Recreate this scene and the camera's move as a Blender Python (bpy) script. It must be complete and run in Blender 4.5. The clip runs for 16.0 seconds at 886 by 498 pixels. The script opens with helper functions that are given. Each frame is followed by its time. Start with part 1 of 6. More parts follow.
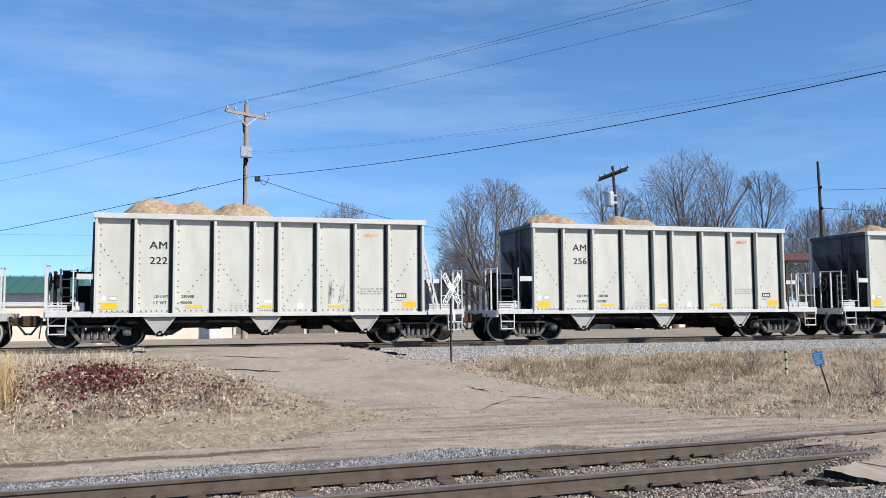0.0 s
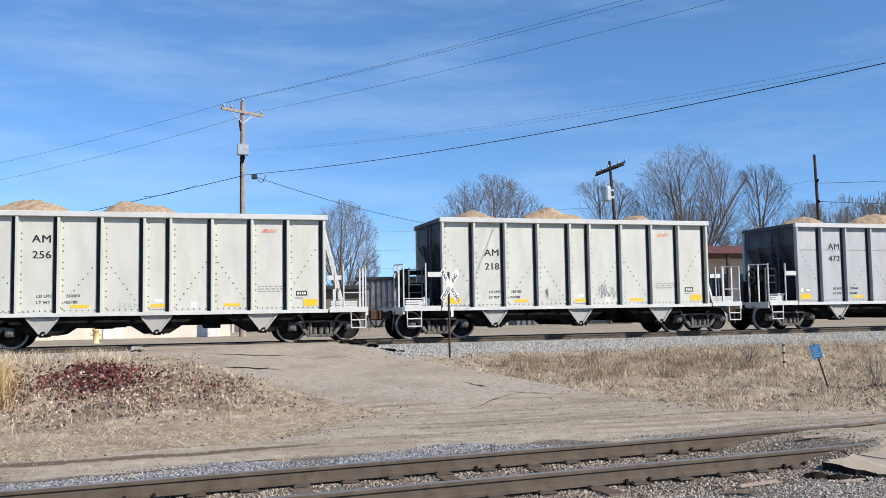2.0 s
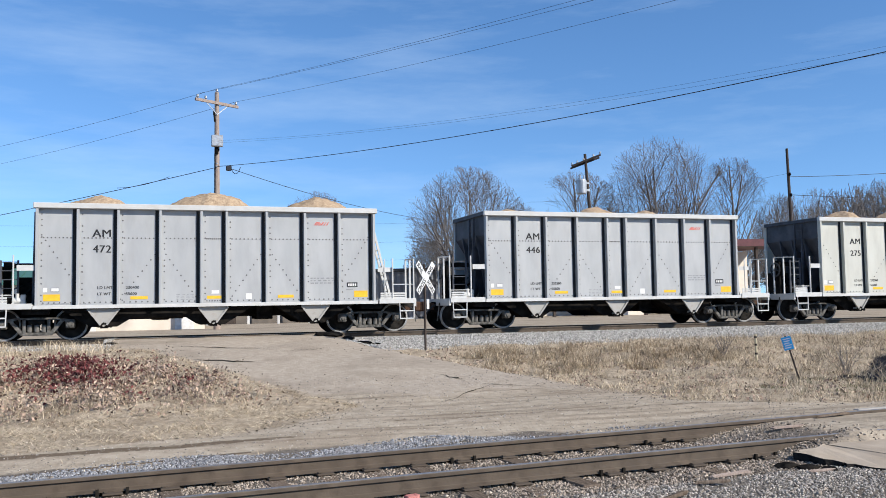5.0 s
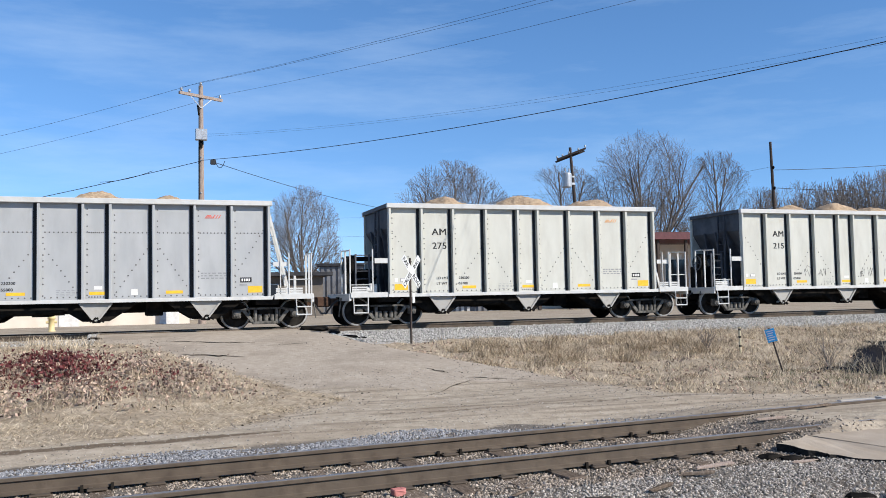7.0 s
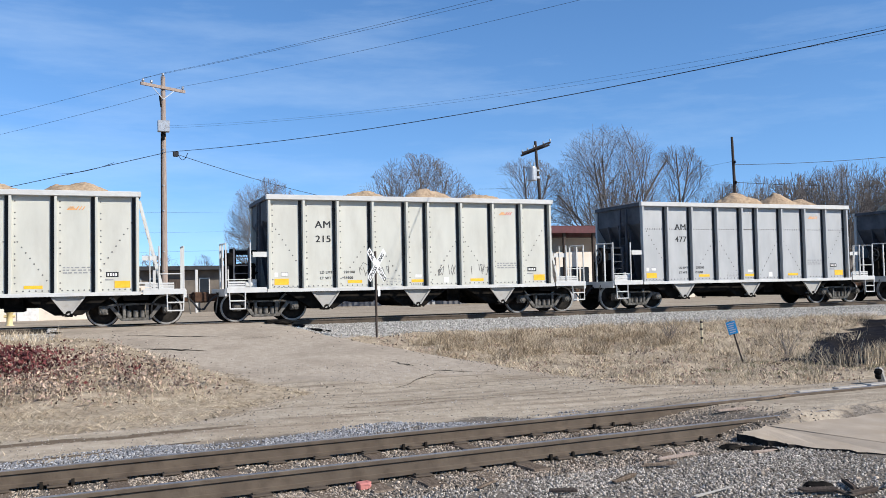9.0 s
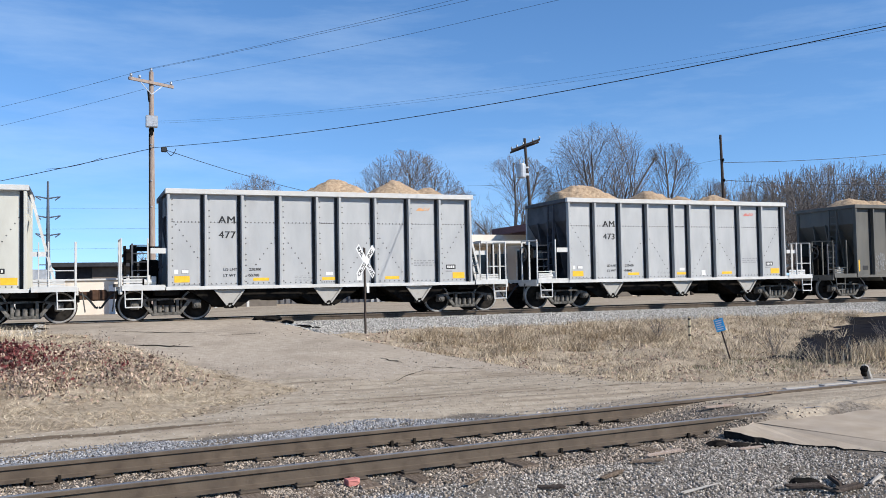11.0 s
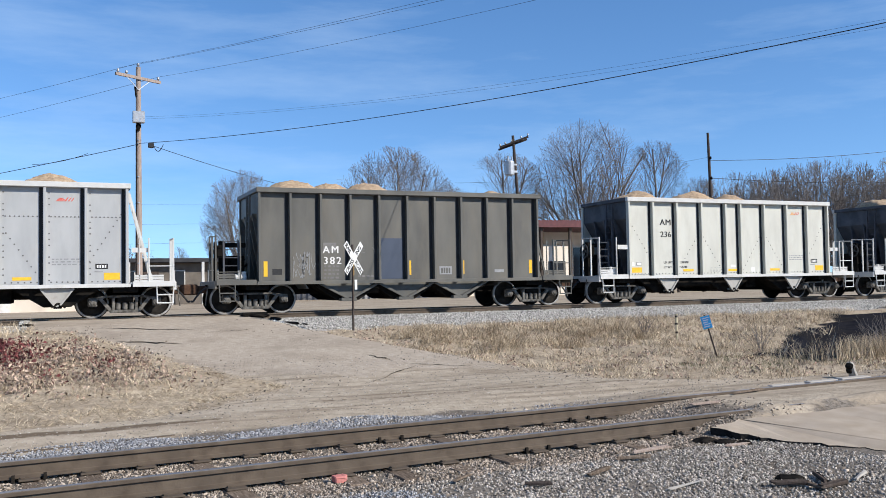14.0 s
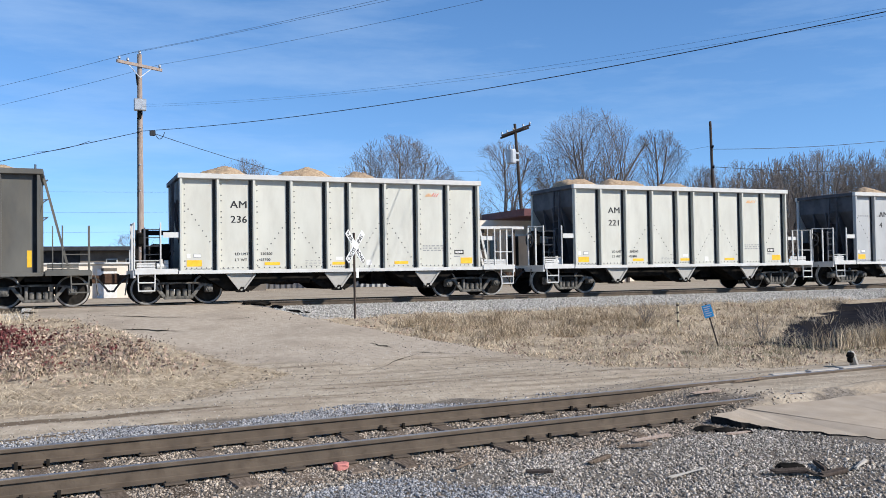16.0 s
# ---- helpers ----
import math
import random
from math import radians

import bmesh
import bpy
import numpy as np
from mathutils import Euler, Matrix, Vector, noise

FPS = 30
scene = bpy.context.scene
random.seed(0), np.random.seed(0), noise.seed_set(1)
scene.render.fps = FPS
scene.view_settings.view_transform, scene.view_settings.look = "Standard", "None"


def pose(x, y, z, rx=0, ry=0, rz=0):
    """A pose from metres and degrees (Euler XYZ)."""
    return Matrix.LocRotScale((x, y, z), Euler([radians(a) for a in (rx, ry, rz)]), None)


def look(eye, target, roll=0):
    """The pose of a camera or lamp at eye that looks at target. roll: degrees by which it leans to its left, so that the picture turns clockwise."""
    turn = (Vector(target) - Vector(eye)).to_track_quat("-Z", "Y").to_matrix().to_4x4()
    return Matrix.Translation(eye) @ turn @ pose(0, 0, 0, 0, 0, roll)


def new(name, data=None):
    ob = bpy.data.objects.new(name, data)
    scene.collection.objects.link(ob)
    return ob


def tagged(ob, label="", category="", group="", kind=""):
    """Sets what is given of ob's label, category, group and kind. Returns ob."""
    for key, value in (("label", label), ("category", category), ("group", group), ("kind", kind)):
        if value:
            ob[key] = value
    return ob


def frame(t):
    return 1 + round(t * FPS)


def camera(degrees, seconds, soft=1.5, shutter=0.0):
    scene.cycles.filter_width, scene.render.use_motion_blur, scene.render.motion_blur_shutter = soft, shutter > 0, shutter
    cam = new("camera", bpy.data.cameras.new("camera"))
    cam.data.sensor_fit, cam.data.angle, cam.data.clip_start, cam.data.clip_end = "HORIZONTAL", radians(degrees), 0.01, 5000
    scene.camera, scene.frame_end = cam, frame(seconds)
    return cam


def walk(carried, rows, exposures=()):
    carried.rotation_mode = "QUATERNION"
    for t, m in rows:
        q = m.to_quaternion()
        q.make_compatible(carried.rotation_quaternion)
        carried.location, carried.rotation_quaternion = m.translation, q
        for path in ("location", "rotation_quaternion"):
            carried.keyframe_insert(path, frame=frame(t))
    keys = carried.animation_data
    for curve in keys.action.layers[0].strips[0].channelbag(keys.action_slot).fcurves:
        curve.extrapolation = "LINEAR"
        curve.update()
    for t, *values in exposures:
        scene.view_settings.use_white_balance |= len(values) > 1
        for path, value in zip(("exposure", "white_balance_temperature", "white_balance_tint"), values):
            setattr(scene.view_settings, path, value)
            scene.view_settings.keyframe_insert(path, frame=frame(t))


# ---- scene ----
cam = camera(53.35, 16.0, soft=0.85)
EYE = 0.88
PATH = [
    (0, pose(0, 0, EYE, 94.29, 0.45, -16.71)),
    (0.5, pose(0, 0, EYE, 94.08, 0.51, -16.72)),
    (1, pose(0, 0, EYE, 94.13, 0.69, -16.71)),
    (1.5, pose(0, 0, EYE, 94.21, 0.86, -16.61)),
    (2, pose(0, 0, EYE, 94.04, 0.93, -16.83)),
    (2.5, pose(0, 0, EYE, 93.91, 0.80, -17.01)),
    (3, pose(0, 0, EYE, 93.75, 0.91, -16.99)),
    (3.5, pose(0, 0, EYE, 93.64, 0.92, -17.37)),
    (4, pose(0, 0, EYE, 93.63, 1.05, -17.72)),
    (4.5, pose(0, 0, EYE, 93.57, 1.00, -18.15)),
    (5, pose(0, 0, EYE, 93.52, 0.95, -18.40)),
    (7.5, pose(0, 0, EYE, 92.93, 1.22, -20.00)),
    (8, pose(0, 0, EYE, 92.81, 1.09, -21.02)),
    (8.5, pose(0, 0, EYE, 92.70, 1.06, -21.48)),
    (9, pose(0, 0, EYE, 92.61, 1.22, -21.57)),
    (9.5, pose(0, 0, EYE, 92.51, 1.23, -21.61)),
    (12, pose(0, 0, EYE, 92.28, 1.11, -22.74)),
    (12.5, pose(0, 0, EYE, 92.22, 1.18, -22.80)),
    (13, pose(0, 0, EYE, 92.26, 1.19, -22.74)),
    (13.5, pose(0, 0, EYE, 92.24, 1.06, -22.90)),
    (14, pose(0, 0, EYE, 92.17, 0.97, -23.06)),
    (14.5, pose(0, 0, EYE, 92.04, 0.93, -22.99)),
    (15, pose(0, 0, EYE, 91.69, 1.21, -22.49)),
    (15.5, pose(0, 0, EYE, 91.40, 1.17, -22.40)),
    (16, pose(0, 0, EYE, 91.42, 0.86, -22.96)),
]
walk(cam, PATH)

# ---- world, sun ----
SUN_AZ, SUN_EL = 42.0, 33.0     # degrees to the right of straight behind the camera's back, and up
sun_dir = Vector((math.sin(radians(SUN_AZ)) * math.cos(radians(SUN_EL)),
                  -math.cos(radians(SUN_AZ)) * math.cos(radians(SUN_EL)), math.sin(radians(SUN_EL))))
world = bpy.data.worlds.new("sky")
scene.world = world
world.use_nodes = True
wn, wl = world.node_tree.nodes, world.node_tree.links
sky = wn.new("ShaderNodeTexSky")
sky.sky_type, sky.sun_disc = "NISHITA", False
sky.sun_elevation, sky.sun_rotation = radians(SUN_EL), math.atan2(sun_dir.x, sun_dir.y)
sky.air_density, sky.dust_density, sky.ozone_density = 0.8, 0.0, 3.6
sky.altitude = 300
# the clear winter air keeps the horizon blue: the dome is drawn from a little higher up
wg = wn.new("ShaderNodeTexCoord")
wlift = wn.new("ShaderNodeVectorMath")
wlift.operation = "MULTIPLY_ADD"
wlift.inputs[1].default_value, wlift.inputs[2].default_value = (1, 1, 0.9), (0, 0, 0.08)
wl.new(wg.outputs["Generated"], wlift.inputs[0])
wnorm = wn.new("ShaderNodeVectorMath")
wnorm.operation = "NORMALIZE"
wl.new(wlift.outputs[0], wnorm.inputs[0])
wl.new(wnorm.outputs[0], sky.inputs["Vector"])
vivid = wn.new("ShaderNodeHueSaturation")
vivid.inputs["Saturation"].default_value = 1.13
wl.new(sky.outputs["Color"], vivid.inputs["Color"])
# thin cirrus, drawn out in long wisps
wt = wn.new("ShaderNodeTexCoord")
wm = wn.new("ShaderNodeMapping")
wm.inputs["Scale"].default_value, wm.inputs["Rotation"].default_value = (1.2, 1.2, 7.0), (0.35, 0.2, 0.4)
wl.new(wt.outputs["Generated"], wm.inputs["Vector"])
wc = wn.new("ShaderNodeTexNoise")
wc.inputs["Scale"].default_value, wc.inputs["Detail"].default_value, wc.inputs["Roughness"].default_value = 2.2, 9, 0.62
wl.new(wm.outputs[0], wc.inputs["Vector"])
wr = wn.new("ShaderNodeMapRange")
wr.inputs["From Min"].default_value, wr.inputs["From Max"].default_value, wr.inputs["To Max"].default_value = 0.46, 0.8, 0.24
wl.new(wc.outputs["Fac"], wr.inputs[0])
wx = wn.new("ShaderNodeMix")
wx.data_type = "RGBA"
wl.new(wr.outputs[0], wx.inputs["Factor"])
wl.new(vivid.outputs[0], wx.inputs["A"])
wx.inputs["B"].default_value = (4.6, 5.6, 6.6, 1)
wl.new(wx.outputs["Result"], wn["Background"].inputs["Color"])
wn["Background"].inputs["Strength"].default_value = 0.152
sun = new("sun", bpy.data.lights.new("sun", "SUN"))
sun.data.energy, sun.data.angle, sun.data.color = 5.0, radians(0.53), (1.0, 0.95, 0.875)
sun.matrix_world = look(sun_dir * 100, (0, 0, 0))
scene.view_settings.exposure = 0.30

# ---- materials ----
def mat(name, c1, c2, scale=3.0, rough=0.7, metal=0.0, bump=0.15, bscale=40.0, stain=None, sscale=0.7, samt=0.4, island=0.0, each=0.0, stretch=(1, 1, 1), rust=None):
    m = bpy.data.materials.new(name)
    m.use_nodes = True
    n, l = m.node_tree.nodes, m.node_tree.links
    b = n["Principled BSDF"]
    tc = n.new("ShaderNodeTexCoord")
    mp = n.new("ShaderNodeMapping")
    mp.inputs["Scale"].default_value = stretch
    l.new(tc.outputs["Object"], mp.inputs["Vector"])
    no = n.new("ShaderNodeTexNoise")
    no.inputs["Scale"].default_value, no.inputs["Detail"].default_value = scale, 6
    l.new(mp.outputs[0], no.inputs["Vector"])
    ra = n.new("ShaderNodeValToRGB")
    ra.color_ramp.elements[0].position, ra.color_ramp.elements[1].position = 0.32, 0.68
    ra.color_ramp.elements[0].color, ra.color_ramp.elements[1].color = (*c1, 1), (*c2, 1)
    l.new(no.outputs["Fac"], ra.inputs[0])
    out = ra.outputs[0]
    if stain:
        n2 = n.new("ShaderNodeTexNoise")
        n2.inputs["Scale"].default_value, n2.inputs["Detail"].default_value = sscale, 8
        n2.inputs["Roughness"].default_value = 0.65
        l.new(mp.outputs[0], n2.inputs["Vector"])
        mr = n.new("ShaderNodeMapRange")
        mr.inputs["From Min"].default_value, mr.inputs["From Max"].default_value = 0.48, 0.72
        mr.inputs["To Max"].default_value = samt
        l.new(n2.outputs["Fac"], mr.inputs[0])
        mx = n.new("ShaderNodeMix")
        mx.data_type = "RGBA"
        l.new(mr.outputs[0], mx.inputs["Factor"])
        l.new(out, mx.inputs["A"])
        mx.inputs["B"].default_value = (*stain, 1)
        out = mx.outputs["Result"]
    for amount, node, sock in ((island, "ShaderNodeNewGeometry", "Random Per Island"), (each, "ShaderNodeObjectInfo", "Random")):
        if amount:
            g = n.new(node)
            mr = n.new("ShaderNodeMapRange")
            mr.inputs["To Min"].default_value, mr.inputs["To Max"].default_value = 1 - amount, 1 + amount
            l.new(g.outputs[sock], mr.inputs[0])
            hs = n.new("ShaderNodeHueSaturation")
            l.new(mr.outputs[0], hs.inputs["Value"])
            l.new(out, hs.inputs["Color"])
            out = hs.outputs[0]
    l.new(out, b.inputs["Base Color"])
    b.inputs["Roughness"].default_value, b.inputs["Metallic"].default_value = rough, metal
    b.inputs["Specular IOR Level"].default_value = 0.0 if rough > 0.82 else 0.4
    if bump:
        n3 = n.new("ShaderNodeTexNoise")
        n3.inputs["Scale"].default_value, n3.inputs["Detail"].default_value = bscale, 4
        l.new(mp.outputs[0], n3.inputs["Vector"])
        bp = n.new("ShaderNodeBump")
        bp.inputs["Strength"].default_value, bp.inputs["Distance"].default_value = bump, 0.02
        l.new(n3.outputs["Fac"], bp.inputs["Height"])
        l.new(bp.outputs[0], b.inputs["Normal"])
    return m


WHITE = mat("dusty white paint", (0.48, 0.47, 0.41), (0.55, 0.54, 0.475), 1.2, 0.55, stain=(0.37, 0.345, 0.295), sscale=1.6, samt=0.35, bump=0.05, stretch=(1.6, 1, 0.5))
GREY = mat("weathered bare aluminium", (0.365, 0.368, 0.362), (0.425, 0.425, 0.415), 1.5, 0.5, 0.1, stain=(0.28, 0.275, 0.27), sscale=1.2, samt=0.4, bump=0.05, stretch=(1.6, 1, 0.5))
DARK = mat("faded black paint", (0.078, 0.075, 0.066), (0.13, 0.123, 0.105), 1.0, 0.55, stain=(0.14, 0.12, 0.09), sscale=1.1, samt=0.55, bump=0.05, stretch=(1.4, 1, 0.45))
PATCH = mat("newer blue black paint patch", (0.045, 0.058, 0.085), (0.052, 0.066, 0.097), 2, 0.5, bump=0.03)
ALLOY = mat("white chord paint", (0.50, 0.49, 0.46), (0.58, 0.57, 0.54), 4, 0.5, stain=(0.45, 0.42, 0.37), samt=0.5, bump=0.05)
UNDER = mat("grimy black underframe", (0.009, 0.0085, 0.008), (0.02, 0.018, 0.016), 6, 0.85, bump=0.2, stain=(0.05, 0.04, 0.03), sscale=2.5, samt=0.35)
SHADED_END = mat("grimy shaded end grey", (0.05, 0.053, 0.062), (0.085, 0.088, 0.10), 2, 0.7, stain=(0.03, 0.027, 0.025), sscale=1.5, samt=0.6, bump=0.1)
TRUCK = mat("dusty cast steel", (0.06, 0.056, 0.05), (0.22, 0.207, 0.185), 7, 0.85, stain=(0.03, 0.026, 0.022), sscale=4, samt=0.9, bump=0.3)
WHEEL = mat("brown wheel steel", (0.014, 0.013, 0.012), (0.036, 0.032, 0.028), 5, 0.9, bump=0.15)
TREAD = mat("bright wheel rim", (0.24, 0.23, 0.215), (0.38, 0.365, 0.345), 8, 0.55, 0.3, bump=0.05)
RUSTY = mat("rusty coupler steel", (0.055, 0.034, 0.025), (0.11, 0.065, 0.045), 8, 0.85, bump=0.3)
BLACK = mat("black paint", (0.015, 0.015, 0.016), (0.025, 0.025, 0.026), 8, 0.5, bump=0.05)
LETTER = mat("dark stencil paint", (0.012, 0.012, 0.013), (0.022, 0.022, 0.022), 9, 0.6, bump=0)
SCRAWL = mat("thin grey marker scrawl", (0.33, 0.33, 0.322), (0.41, 0.41, 0.40), 9, 0.9, bump=0)
FAINT = mat("thin grey stencil paint", (0.22, 0.22, 0.22), (0.30, 0.30, 0.30), 9, 0.6, bump=0)
PALE = mat("white stencil paint", (0.62, 0.60, 0.56), (0.74, 0.73, 0.70), 9, 0.6, bump=0)
RIVET = mat("dark rivet head", (0.11, 0.105, 0.10), (0.16, 0.155, 0.15), 9, 0.6, bump=0)
GHOST = mat("worn ghost lettering", (0.13, 0.125, 0.115), (0.18, 0.17, 0.16), 9, 0.6, bump=0)
YELLOW = mat("yellow reflector sheet", (0.72, 0.40, 0.02), (0.80, 0.48, 0.04), 9, 0.35, bump=0.02)
ORANGE = mat("faded orange paint", (0.62, 0.28, 0.08), (0.70, 0.36, 0.14), 9, 0.5, bump=0)
RED = mat("faded red paint", (0.55, 0.09, 0.06), (0.62, 0.14, 0.10), 9, 0.5, bump=0)
SAND = mat("tan crushed sand", (0.30, 0.21, 0.135), (0.50, 0.375, 0.25), 11, 0.95, bump=1.0, bscale=22, stain=(0.26, 0.19, 0.13), sscale=2.2, samt=0.6)
RAIL = mat("rusty rail steel", (0.068, 0.049, 0.034), (0.125, 0.095, 0.067), 6, 0.8, bump=0.2, stain=(0.035, 0.026, 0.02), sscale=3, samt=0.6)
SHINE = mat("worn rail head", (0.22, 0.195, 0.18), (0.36, 0.33, 0.31), 3, 0.42, 0.6, bump=0.06, stretch=(0.2, 4, 4))
TIE = mat("weathered tie wood", (0.10, 0.075, 0.055), (0.20, 0.155, 0.12), 9, 0.9, bump=0.5, bscale=30, each=0.3, stretch=(6, 0.7, 2))
STONE = mat("grey ballast stone", (0.215, 0.19, 0.162), (0.43, 0.386, 0.336), 14, 0.95, bump=0.3, island=0.7)
BROWNSTONE = mat("brown dirty ballast stone", (0.19, 0.153, 0.12), (0.38, 0.32, 0.26), 14, 0.95, bump=0.3, island=0.7)
BSTONE = mat("blue grey ballast stone", (0.18, 0.178, 0.182), (0.335, 0.333, 0.338), 14, 0.9, bump=0.3, island=0.5)
GATE = mat("dusty grey gate steel", (0.31, 0.295, 0.265), (0.42, 0.40, 0.365), 3, 0.65, bump=0.1, stain=(0.2, 0.17, 0.14), sscale=3, samt=0.5)
POST_SHADOW = mat("dark post shadow", (0.014, 0.014, 0.015), (0.03, 0.029, 0.028), 3, 0.8, bump=0.1)
WSTONE = mat("pale limestone ballast", (0.29, 0.275, 0.25), (0.44, 0.42, 0.385), 14, 0.9, bump=0.3, island=0.4)
STRAW = mat("dry straw grass", (0.43, 0.345, 0.24), (0.58, 0.485, 0.355), 2.0, 0.85, bump=0, island=0.6, stain=(0.24, 0.18, 0.12), sscale=0.9, samt=0.8)
PALESTRAW = mat("bleached straw", (0.50, 0.41, 0.295), (0.64, 0.545, 0.41), 2.0, 0.85, bump=0, island=0.6)
BRUSH = mat("brown dry brush stalk", (0.27, 0.2, 0.13), (0.42, 0.33, 0.225), 2.0, 0.85, bump=0, island=0.5)
GOLD = mat("golden dry reed", (0.44, 0.31, 0.14), (0.54, 0.40, 0.2), 2.0, 0.8, bump=0, island=0.3)
LEAF = mat("brown red ground ivy", (0.19, 0.118, 0.088), (0.43, 0.325, 0.245), 2.2, 0.8, bump=0, island=0.65)
LEAFRED = mat("dark red ivy leaf", (0.085, 0.018, 0.02), (0.15, 0.04, 0.034), 3, 0.75, bump=0, island=0.5)
GREENISH = mat("grey green weed", (0.15, 0.15, 0.085), (0.24, 0.225, 0.14), 3, 0.85, bump=0, island=0.4)
BARK = mat("grey brown bark", (0.125, 0.111, 0.102), (0.225, 0.2, 0.185), 4, 0.9, bump=0.4, stretch=(4, 4, 1))
POLE = mat("weathered pole wood", (0.24, 0.18, 0.15), (0.38, 0.31, 0.26), 5, 0.9, bump=0.3, stretch=(8, 8, 0.5))
POLEDARK = mat("creosote pole wood", (0.05, 0.04, 0.034), (0.10, 0.08, 0.068), 5, 0.85, bump=0.3, stretch=(8, 8, 0.5))
GALV = mat("galvanised steel", (0.36, 0.37, 0.38), (0.48, 0.49, 0.5), 7, 0.45, 0.5, bump=0.05)
CABLE = mat("black cable sheath", (0.012, 0.013, 0.015), (0.02, 0.02, 0.022), 5, 0.6, bump=0)
SIGNWHITE = mat("white sign sheet", (0.52, 0.52, 0.51), (0.62, 0.62, 0.60), 6, 0.35, bump=0.02, stain=(0.55, 0.53, 0.5), sscale=5, samt=0.4)
BLUE = mat("blue sign sheet", (0.02, 0.27, 0.58), (0.03, 0.33, 0.66), 6, 0.35, bump=0.02)
CREAM = mat("cream painted block wall", (0.66, 0.58, 0.48), (0.74, 0.66, 0.56), 1.2, 0.8, bump=0.1, stain=(0.5, 0.42, 0.33), sscale=0.5, samt=0.4)
GREENROOF = mat("green metal roof", (0.045, 0.125, 0.085), (0.065, 0.155, 0.11), 1, 0.45, bump=0.05)
DARKROOF = mat("dark shingle roof", (0.035, 0.035, 0.038), (0.06, 0.06, 0.062), 3, 0.85, bump=0.2)
BROWNWALL = mat("brown timber siding", (0.10, 0.085, 0.07), (0.16, 0.135, 0.11), 2, 0.8, bump=0.2)
RIBBED = mat("grey ribbed sheet steel", (0.15, 0.15, 0.155), (0.21, 0.21, 0.215), 1.5, 0.6, 0.1, bump=0.05, stain=(0.1, 0.09, 0.085), samt=0.5)
MAROON = mat("maroon roof edge", (0.075, 0.018, 0.02), (0.11, 0.028, 0.03), 3, 0.6, bump=0.1)
GLASS = mat("dark window glass", (0.02, 0.024, 0.03), (0.03, 0.034, 0.04), 1, 0.08, bump=0)
CONC = mat("old concrete", (0.34, 0.31, 0.275), (0.44, 0.41, 0.365), 2.0, 0.9, bump=0.3, bscale=25, stain=(0.24, 0.21, 0.18), sscale=1.2, samt=0.5)
ASPH = mat("sun bleached asphalt", (0.35, 0.285, 0.215), (0.43, 0.358, 0.28), 3, 0.92, bump=0.3, bscale=60, stain=(0.3, 0.255, 0.21), sscale=0.9, samt=0.45)
PALEPOST = mat("faded cream post", (0.46, 0.39, 0.25), (0.56, 0.48, 0.33), 6, 0.8, bump=0.1)
OLDASPH = mat("broken black asphalt", (0.018, 0.017, 0.016), (0.04, 0.037, 0.034), 20, 0.95, bump=0.4)
REDROCK = mat("red brick chunk", (0.42, 0.155, 0.135), (0.52, 0.215, 0.19), 8, 0.9, bump=0.3)
STEELBLUE = mat("dark painted steel mast", (0.06, 0.08, 0.10), (0.09, 0.11, 0.14), 3, 0.6, bump=0)
HYDRANT = mat("yellow hydrant paint", (0.58, 0.46, 0.22), (0.68, 0.56, 0.30), 5, 0.5, bump=0.05)

# ---- mesh helpers ----
def box(bm, x0, y0, z0, x1, y1, z1, bev=0.0):
    r = bmesh.ops.create_cube(bm, size=1.0, matrix=Matrix.Translation(((x0 + x1) / 2, (y0 + y1) / 2, (z0 + z1) / 2)) @ Matrix.Diagonal((x1 - x0, y1 - y0, z1 - z0, 1)))
    if bev:
        es = list({e for v in r["verts"] for e in v.link_edges})
        bmesh.ops.bevel(bm, geom=es, offset=bev, segments=1, affect="EDGES")


def rod(bm, a, b, r0, r1=None, seg=8):
    a, b = Vector(a), Vector(b)
    q = (b - a).to_track_quat("Z", "Y").to_matrix().to_4x4()
    bmesh.ops.create_cone(bm, cap_ends=True, segments=seg, radius1=r0, radius2=r0 if r1 is None else r1, depth=(b - a).length, matrix=Matrix.Translation((a + b) / 2) @ q)


def beam(bm, a, b, w, h):
    """A straight bar from a to b, w wide across the track and h high."""
    a, b = Vector(a), Vector(b)
    q = (b - a).to_track_quat("Z", "Y").to_matrix().to_4x4()
    bmesh.ops.create_cube(bm, size=1.0, matrix=Matrix.Translation((a + b) / 2) @ q @ Matrix.Diagonal((w, h, (b - a).length, 1)))


def prism(bm, outline, y0, y1):
    """A solid from an outline in x and z, from y0 to y1."""
    a = [bm.verts.new((x, y0, z)) for x, z in outline]
    b = [bm.verts.new((x, y1, z)) for x, z in outline]
    bm.faces.new(a)
    bm.faces.new(b[::-1])
    for i in range(len(a)):
        j = (i + 1) % len(a)
        bm.faces.new((a[j], a[i], b[i], b[j]))
    bmesh.ops.recalc_face_normals(bm, faces=bm.faces[:])


def lathe(bm, profile, seg=24, centre=(0, 0, 0), axis="Z"):
    rings = []
    for k in range(seg):
        a = 2 * math.pi * k / seg
        ring = []
        for r, h in profile:
            p = (r * math.cos(a), r * math.sin(a), h) if axis == "Z" else (r * math.cos(a), h, r * math.sin(a))
            ring.append(bm.verts.new(Vector(p) + Vector(centre)))
        rings.append(ring)
    for k in range(seg):
        a, b = rings[k], rings[(k + 1) % seg]
        for i in range(len(profile) - 1):
            bm.faces.new((a[i], b[i], b[i + 1], a[i + 1]))
    bmesh.ops.remove_doubles(bm, verts=bm.verts[:], dist=1e-5)
    bmesh.ops.recalc_face_normals(bm, faces=bm.faces[:])


MESHES = {}


